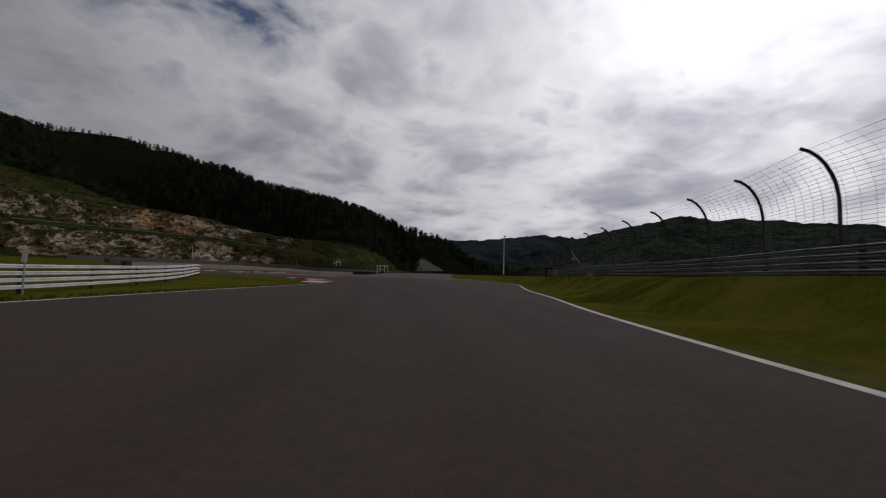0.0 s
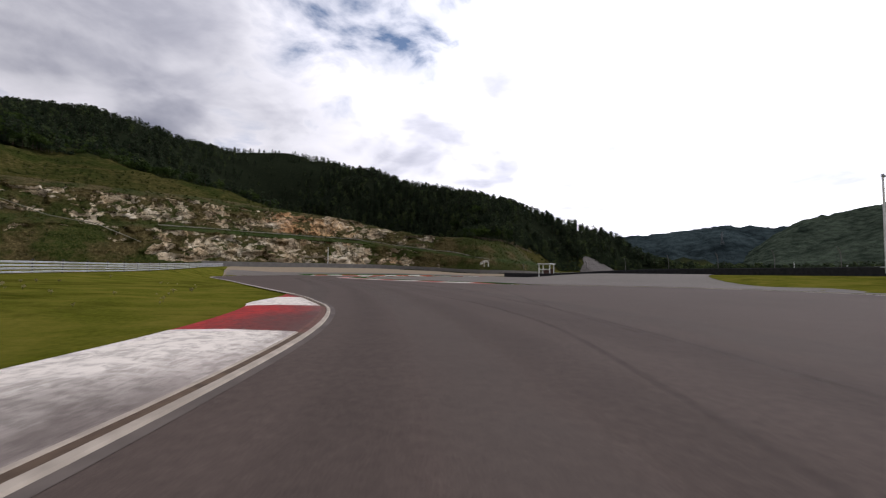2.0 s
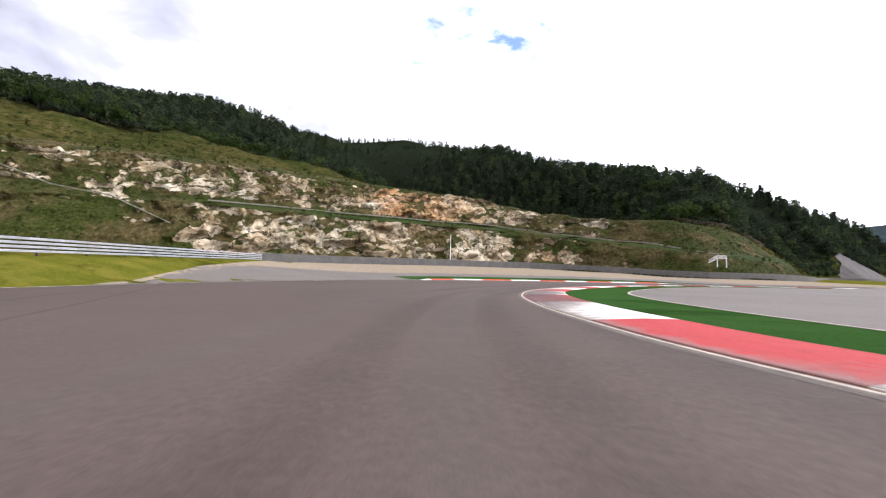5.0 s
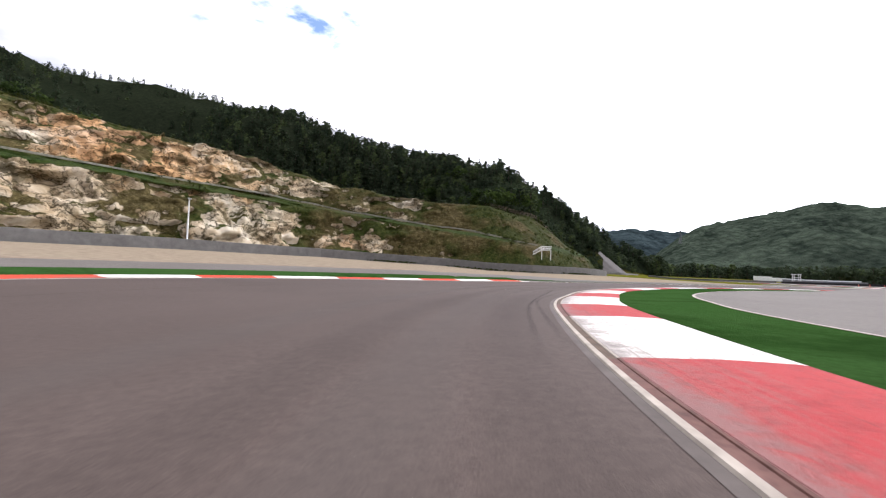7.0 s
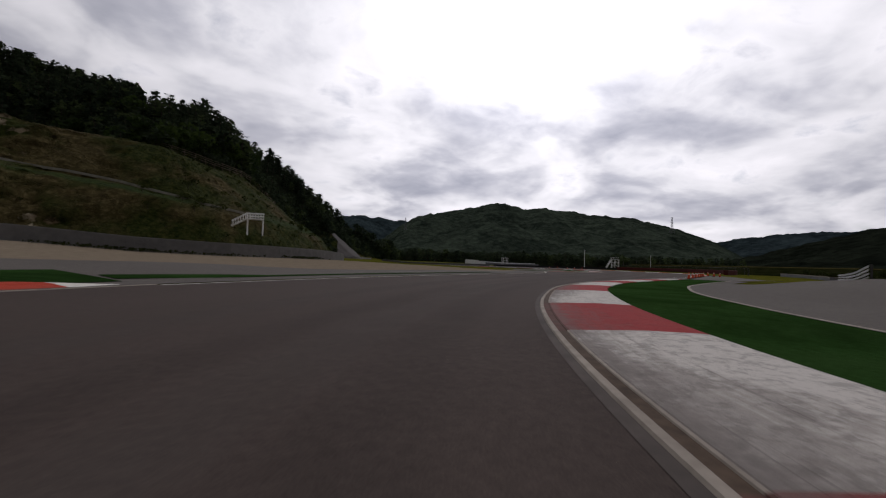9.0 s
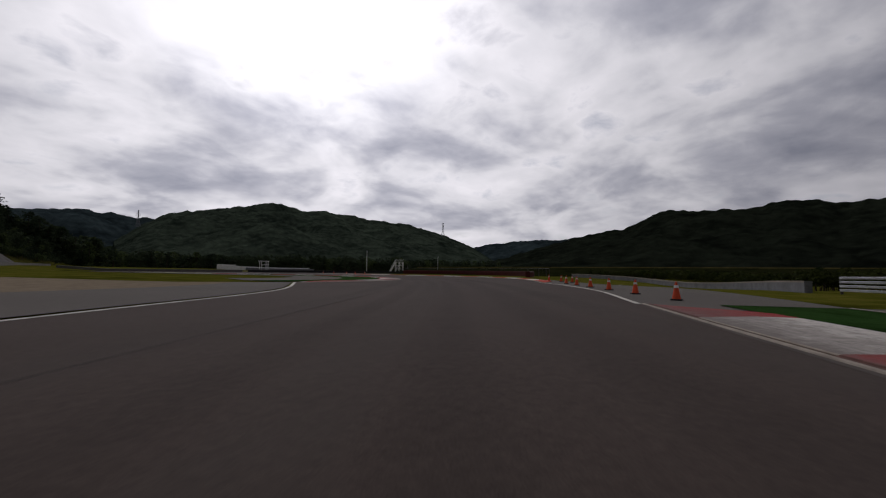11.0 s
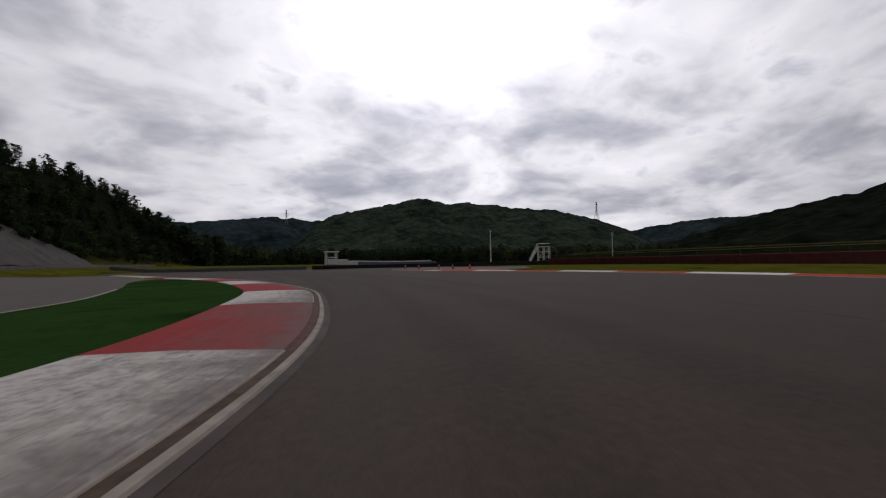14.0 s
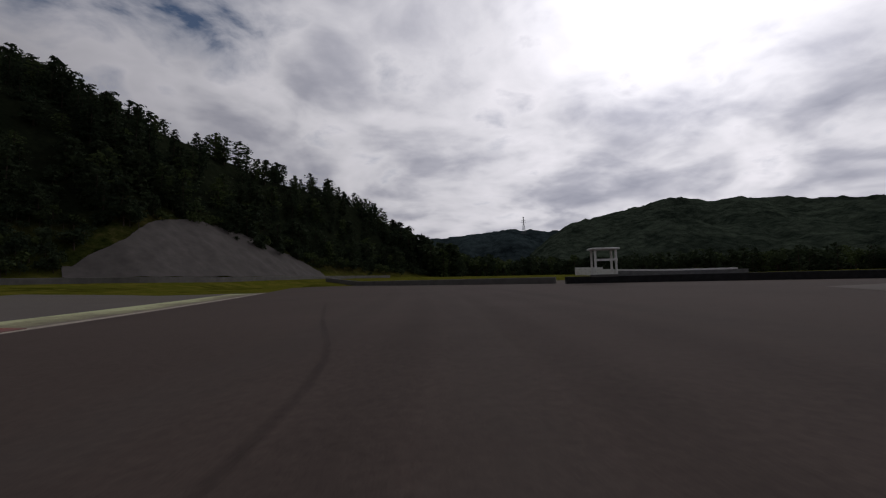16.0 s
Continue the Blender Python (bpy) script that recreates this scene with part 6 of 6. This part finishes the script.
# ---------------------------------------------------------------- marshal posts, platforms, masts
def frame_mesh(name, bars, mat, w=0.1):
    def make(bm):
        for a, b in bars:
            add_tube(bm, a, b, w * 0.6, w * 0.6, 4)
    return bm_mesh(name, make, mat)


def build_platform(at, turn):
    """White lookout platform on legs with a stair down one side."""
    ob = empty("lookout_platform", at, "white steel lookout platform with a stair on the slope", "platform")
    L, W, Hh = 2.1, 1.1, 1.15
    for x in (0.1, L - 0.1):
        for y in (0.1, W - 0.1):
            part("leg", frame_mesh("leg", [((x, y, -1.0), (x, y, Hh))], M_WHITEPAINT, 0.11), ob)
    part("deck", bm_mesh("deck", lambda bm: add_box(bm, (L, W, 0.14), (L / 2, W / 2, Hh)), M_WHITEPAINT, 0.02), ob)
    for y in (0.04, W - 0.04):
        rail = part("handrail", frame_mesh("handrail", [((0, y, Hh + 0.75), (L, y, Hh + 0.75)), ((0, y, Hh + 0.38), (L, y, Hh + 0.38))], M_WHITEPAINT, 0.06), ob)
        for x in np.linspace(0.05, L - 0.05, 7):
            part("baluster", frame_mesh("baluster", [((x, y, Hh), (x, y, Hh + 0.75))], M_WHITEPAINT, 0.05), rail)
    for y in (0.1, W - 0.1):
        part("stringer", frame_mesh("stringer", [((0, y, Hh), (-1.8, y, 0.1))], M_WHITEPAINT, 0.10), ob)
        sr = part("stair_rail", frame_mesh("stair_rail", [((0, y, Hh + 0.75), (-1.8, y, 0.8))], M_WHITEPAINT, 0.06), ob)
        for k in range(6):
            u = (k + 0.5) / 6
            part("baluster", frame_mesh("baluster", [((-1.8 * u, y, Hh - 1.0 * u), (-1.8 * u, y, Hh - 1.0 * u + 0.75))], M_WHITEPAINT, 0.05), sr)
    tread = bm_mesh("tread", lambda bm: add_box(bm, (0.26, W - 0.2, 0.05)), M_WHITEPAINT)
    for k in range(8):
        u = (k + 0.5) / 8
        part("tread", tread, ob, m=pose(-1.8 * u, W / 2, Hh - 1.0 * u))
    ob.rotation_euler = (0, 0, radians(turn))
    return ob


px, py = -67.5 * S, 266.5 * S
build_platform((px, py, 4.9), -6)


def build_marshal_post(at, turn, label, panel, L=3.4, W=2.2, Hh=3.4):
    ob = empty("marshal_post", at, label, "marshal post", "marshal posts")
    for x in (0.15, L - 0.15):
        for y in (0.15, W - 0.15):
            part("column", bm_mesh("column", lambda bm: add_box(bm, (0.2, 0.2, Hh), (x, y, Hh / 2)), M_WHITEPAINT, 0.02), ob)
    part("roof", bm_mesh("roof", lambda bm: add_box(bm, (L + 0.4, W + 0.4, 0.2), (L / 2, W / 2, Hh + 0.1)), M_WHITEPAINT, 0.04), ob)
    part("beam", bm_mesh("beam", lambda bm: add_box(bm, (L, 0.18, 0.22), (L / 2, 0.12, Hh * 0.62)), M_WHITEPAINT, 0.02), ob)
    part("floor_slab", bm_mesh("floor_slab", lambda bm: add_box(bm, (L, W, 0.25), (L / 2, W / 2, 0.1)), M_CONCRETE, 0.02), ob)
    if panel:
        part("panel", bm_mesh("panel", lambda bm: add_box(bm, (L - 0.6, 0.08, 1.9), (L / 2, W - 0.2, 1.25)), panel), ob, "dark brown panelling")
    ob.rotation_euler = (0, 0, radians(turn))
    return ob


M_BROWN = plain("brown boards", (0.12, 0.07, 0.055), 0.8, var=0.3, scale=2.0)
ax, ay = -28.5 * S, 183 * S
build_marshal_post((ax, ay, float(height(ax, ay))), -25, "white framed marshal post with brown panels behind the barrier", M_BROWN)
ax, ay = 53.4 * S, 370 * S
build_marshal_post((ax, ay, 0.75), -8, "open white framed marshal post behind the black tyre barrier", None, 2.4, 1.7, 2.8)
build_wall("white_wall", plan((57.5, 375), (61.5, 373)), 0.6, 0.3, M_WHITEPAINT, "white low wall beside the marshal post")


def build_scaffold(at, turn):
    """White scaffold stair tower."""
    ob = empty("scaffold_tower", at, "white steel scaffold tower with a stair beside the trees", "scaffold tower")
    L, W, Hh = 3.2, 1.7, 4.5
    for x in (0, L / 2, L):
        for y in (0, W):
            part("upright", frame_mesh("upright", [((x, y, 0), (x, y, Hh))], M_WHITEPAINT, 0.22), ob)
    for z in (1.5, 3.0, Hh):
        for y in (0, W):
            part("ledger", frame_mesh("ledger", [((0, y, z), (L, y, z))], M_WHITEPAINT, 0.18), ob)
    part("deck", bm_mesh("deck", lambda bm: add_box(bm, (L + 0.3, W + 0.3, 0.18), (L / 2, W / 2, Hh)), M_WHITEPAINT, 0.02), ob)
    part("brace", frame_mesh("brace", [((0, 0, 1.5), (L / 2, 0, 3.0)), ((L / 2, 0, 3.0), (L, 0, Hh))], M_WHITEPAINT, 0.12), ob)
    for y in (0, W):
        part("stringer", frame_mesh("stringer", [((0, y, Hh), (-2.6, y, 0))], M_WHITEPAINT, 0.3), ob)
        part("handrail", frame_mesh("handrail", [((0, y, Hh + 0.9), (-2.6, y, 0.9)), ((0, y, Hh + 0.9), (L, y, Hh + 0.9))], M_WHITEPAINT, 0.12), ob)
    tread = bm_mesh("tread", lambda bm: add_box(bm, (0.3, W, 0.06)), M_WHITEPAINT)
    for k in range(14):
        u = (k + 0.5) / 14
        part("tread", tread, ob, m=pose(-2.6 * u, W / 2, Hh * (1 - u)))
    ob.rotation_euler = (0, 0, radians(turn))


build_scaffold((126 * S, 366 * S, 0.3), -38)


def build_mast(x, y, z0, h, r, label, arm=0.0, mat=None):
    ob = empty("mast", (x * S, y * S, z0), label, "mast", "masts")
    mat = mat or M_WHITEPAINT
    part("pole", bm_mesh("pole", lambda bm: add_tube(bm, (0, 0, -0.5), (0, 0, h), r, r * 0.6, 10), mat), ob)
    part("base_plate", bm_mesh("base_plate", lambda bm: add_box(bm, (r * 5, r * 5, 0.08), (0, 0, 0.04)), M_STEEL), ob)
    part("fitting", bm_mesh("fitting", lambda bm: (add_box(bm, (0.5, 0.16, 0.16), (arm, 0, h + 0.02)), add_box(bm, (0.14, 0.3, 0.2), (arm - 0.2, 0, h + 0.12))), M_STEEL), ob, "small lamp and camera fitting")
    return ob


build_mast(16.3, 110, 1.9, 8.0, 0.13, "pale steel mast with a camera beside the track", 0.2)
build_mast(-136.5, 228.5, 4.0, 7.2, 0.16, "white mast standing before the rock face", 0.1)
build_mast(96.6, 358, 0.4, 7.8, 0.16, "white mast across the valley floor", 0.2)
build_mast(107.8, 327.5, 0.2, 5.8, 0.10, "thin pale mast across the valley floor", 0.2)


def build_pylon(x, y, z0, h, arms):
    ob = empty("pylon", (x * S, y * S, z0), "steel lattice power pylon on the wooded ridge", "pylon", "pylons")
    w0, w1 = h * 0.11, h * 0.018

    def width(z):
        return w0 + (w1 - w0) * min(1, z / (h * 0.62)) if z < h * 0.62 else w1

    def leg(sx, sy):
        return [((sx * width(a), sy * width(a), a), (sx * width(b), sy * width(b), b)) for a, b in zip((0, h * 0.62), (h * 0.62, h))]
    for sx in (-1, 1):
        for sy in (-1, 1):
            part("leg", frame_mesh("leg", leg(sx, sy), M_DULL, h * 0.011), ob)
    zs = np.linspace(0, h, 11)
    for sy in (-1, 1):
        for a, b in zip(zs, zs[1:]):
            part("brace", frame_mesh("brace", [((-width(a), sy * width(a), a), (width(b), sy * width(b), b)), ((width(a), sy * width(a), a), (-width(b), sy * width(b), b))], M_DULL, h * 0.007), ob)
    for k in range(arms):
        z, L = h * (0.66 + 0.105 * k), h * 0.16 * (1 - 0.12 * k)
        part("cross_arm", frame_mesh("cross_arm", [((-L, 0, z), (L, 0, z)), ((-L, 0, z), (0, 0, z + h * 0.04)), ((L, 0, z), (0, 0, z + h * 0.04))], M_DULL, h * 0.009), ob)
    return ob


build_pylon(590, 650, 52, 23, 4)
build_pylon(158, 769, 40, 16, 2)

# cleared patch with a white building high on the far ridge
bx = empty("far_house", (575 * S, 2440 * S, 150), "small white building high on the far wooded ridge", "house")
part("wall", bm_mesh("wall", lambda bm: add_box(bm, (24, 12, 7), (0, 0, 8.5)), M_WHITEPAINT), bx)
part("roof", bm_mesh("roof", lambda bm: add_box(bm, (26, 14, 2), (0, 0, 13)), M_WHITEPAINT, 0.3), bx)

# fence along the edge of the wood
q, z = line_on_hill([(-130, 237, 60), (-119, 253, 55), (-94, 264, 43), (-68, 270, 31), (-46, 300, 24), (-40, 340, 15)], 0.2)
M_POST = plain("weathered brown timber", (0.13, 0.105, 0.075), 0.9, var=0.3, scale=3.0)
ob = empty("hill_fence", (*q[0], z[0]), "brown timber post and rail fence along the wood", "fence", "", "structure")
o = np.array((*q[0], z[0]))
post = bm_mesh("post", lambda bm: add_tube(bm, (0, 0, -0.5), (0, 0, 1.4), 0.06, 0.055, 6), M_POST)
for k in range(0, len(q), 1):
    part("post", post, ob, m=Matrix.Translation(Vector(np.r_[q[k], z[k]] - o)))
for hgt in (0.6, 1.0, 1.35):
    v, f = sweep(q, [(0.03, hgt), (0.03, hgt + 0.09), (-0.03, hgt + 0.09), (-0.03, hgt), (0.03, hgt)], z)
    part("rail", mesh_from("rail", v - o, f, M_POST), ob)


# leaning stay and a small box on a post behind the catch fence
M_PALE = plain("pale galvanised tube", (0.42, 0.42, 0.42), 0.5, 0.3, var=0.15)
gx, gy = 19.4 * S, 53.8 * S
stay = empty("fence_stay", (gx, gy, float(height(gx, gy))), "pale leaning steel stay behind the catch fence", "stay")
part("tube", bm_mesh("tube", lambda bm: add_tube(bm, (0, 0, -0.2), ((17.3 - 19.4) * S, (55.7 - 53.8) * S, 5.0 * S - float(height(gx, gy))), 0.045, 0.04, 8), M_PALE), stay)
part("foot_plate", bm_mesh("foot_plate", lambda bm: add_box(bm, (0.25, 0.25, 0.03), (0, 0, 0.015)), M_STEEL), stay)
gx, gy = 18.3 * S, 57.5 * S
sign = empty("marker_box", (gx, gy, float(height(gx, gy))), "small grey box on a thin post behind the guardrail", "box")
part("post", bm_mesh("post", lambda bm: add_tube(bm, (0, 0, -0.3), (0, 0, 1.9), 0.03, 0.03, 8), M_DARKSTEEL), sign)
part("box", bm_mesh("box", lambda bm: add_box(bm, (0.28, 0.14, 0.36), (0, -0.03, 2.0)), M_PALE, 0.02), sign)


gx, gy = -13.3, 13.6
board = empty("marker_board", (gx, gy, float(height(gx, gy))), "small white marker board on a post behind the guardrail", "marker")
part("post", bm_mesh("post", lambda bm: add_tube(bm, (0, 0, -0.3), (0, 0, 1.25), 0.025, 0.025, 8), M_STEEL), board)
part("panel", bm_mesh("panel", lambda bm: add_box(bm, (0.17, 0.03, 0.30), (0, -0.03, 1.2)), M_WHITEPAINT, 0.008), board, "plain white panel")


# ---------------------------------------------------------------- grass on the verges
def tuft_field(lines, n, label):
    """Short uneven blades, three to a tuft, scattered beside the road edges."""
    co = []
    for line, d0, d1 in lines:
        s = rng.random(n) * arc(line)[-1]
        px, py = np.interp(s, arc(line), line[:, 0]), np.interp(s, arc(line), line[:, 1])
        t = np.gradient(line, axis=0)
        t /= np.linalg.norm(t, axis=1)[:, None]
        nx, ny = np.interp(s, arc(line), t[:, 1]), np.interp(s, arc(line), -t[:, 0])
        d = d0 + (d1 - d0) * rng.random(n) ** 1.6
        x, y = px + nx * d, py + ny * d
        z = height(x, y) - 0.06
        patch = np.array([noise.noise(Vector((a * 0.35, b * 0.35, 0))) for a, b in zip(x, y)])
        for k in range(3):
            an = rng.random(n) * 6.28
            h = (0.01 + 0.03 * rng.random(n)) * (0.8 + 0.8 * np.clip(patch, -0.4, 0.8)) + 0.01
            w = 0.025 + 0.03 * rng.random(n)
            ox, oy = np.cos(an), np.sin(an)
            lx, ly = rng.normal(size=n) * 0.04, rng.normal(size=n) * 0.04
            co.append(np.stack([np.stack([x - ox * w, y - oy * w, z], 1), np.stack([x + ox * w, y + oy * w, z], 1),
                                np.stack([x + ox * w * 0.3 + lx, y + oy * w * 0.3 + ly, z + h + 0.05], 1), np.stack([x - ox * w * 0.3 + lx, y - oy * w * 0.3 + ly, z + h + 0.05], 1)], 1))
    co = np.vstack(co).reshape(-1, 3)
    m = leaf_material("grass blades", (0.075, 0.080, 0.010), (0.13, 0.12, 0.018))
    thing("grass_tufts", fast_mesh("grass_tufts", co, np.arange(len(co)).reshape(-1, 4), m), label, "grass", kind="stuff")


tuft_field([(LEFT_A, -0.15, -1.6)], 1500,
           "short uneven yellow-green grass along the track edges")
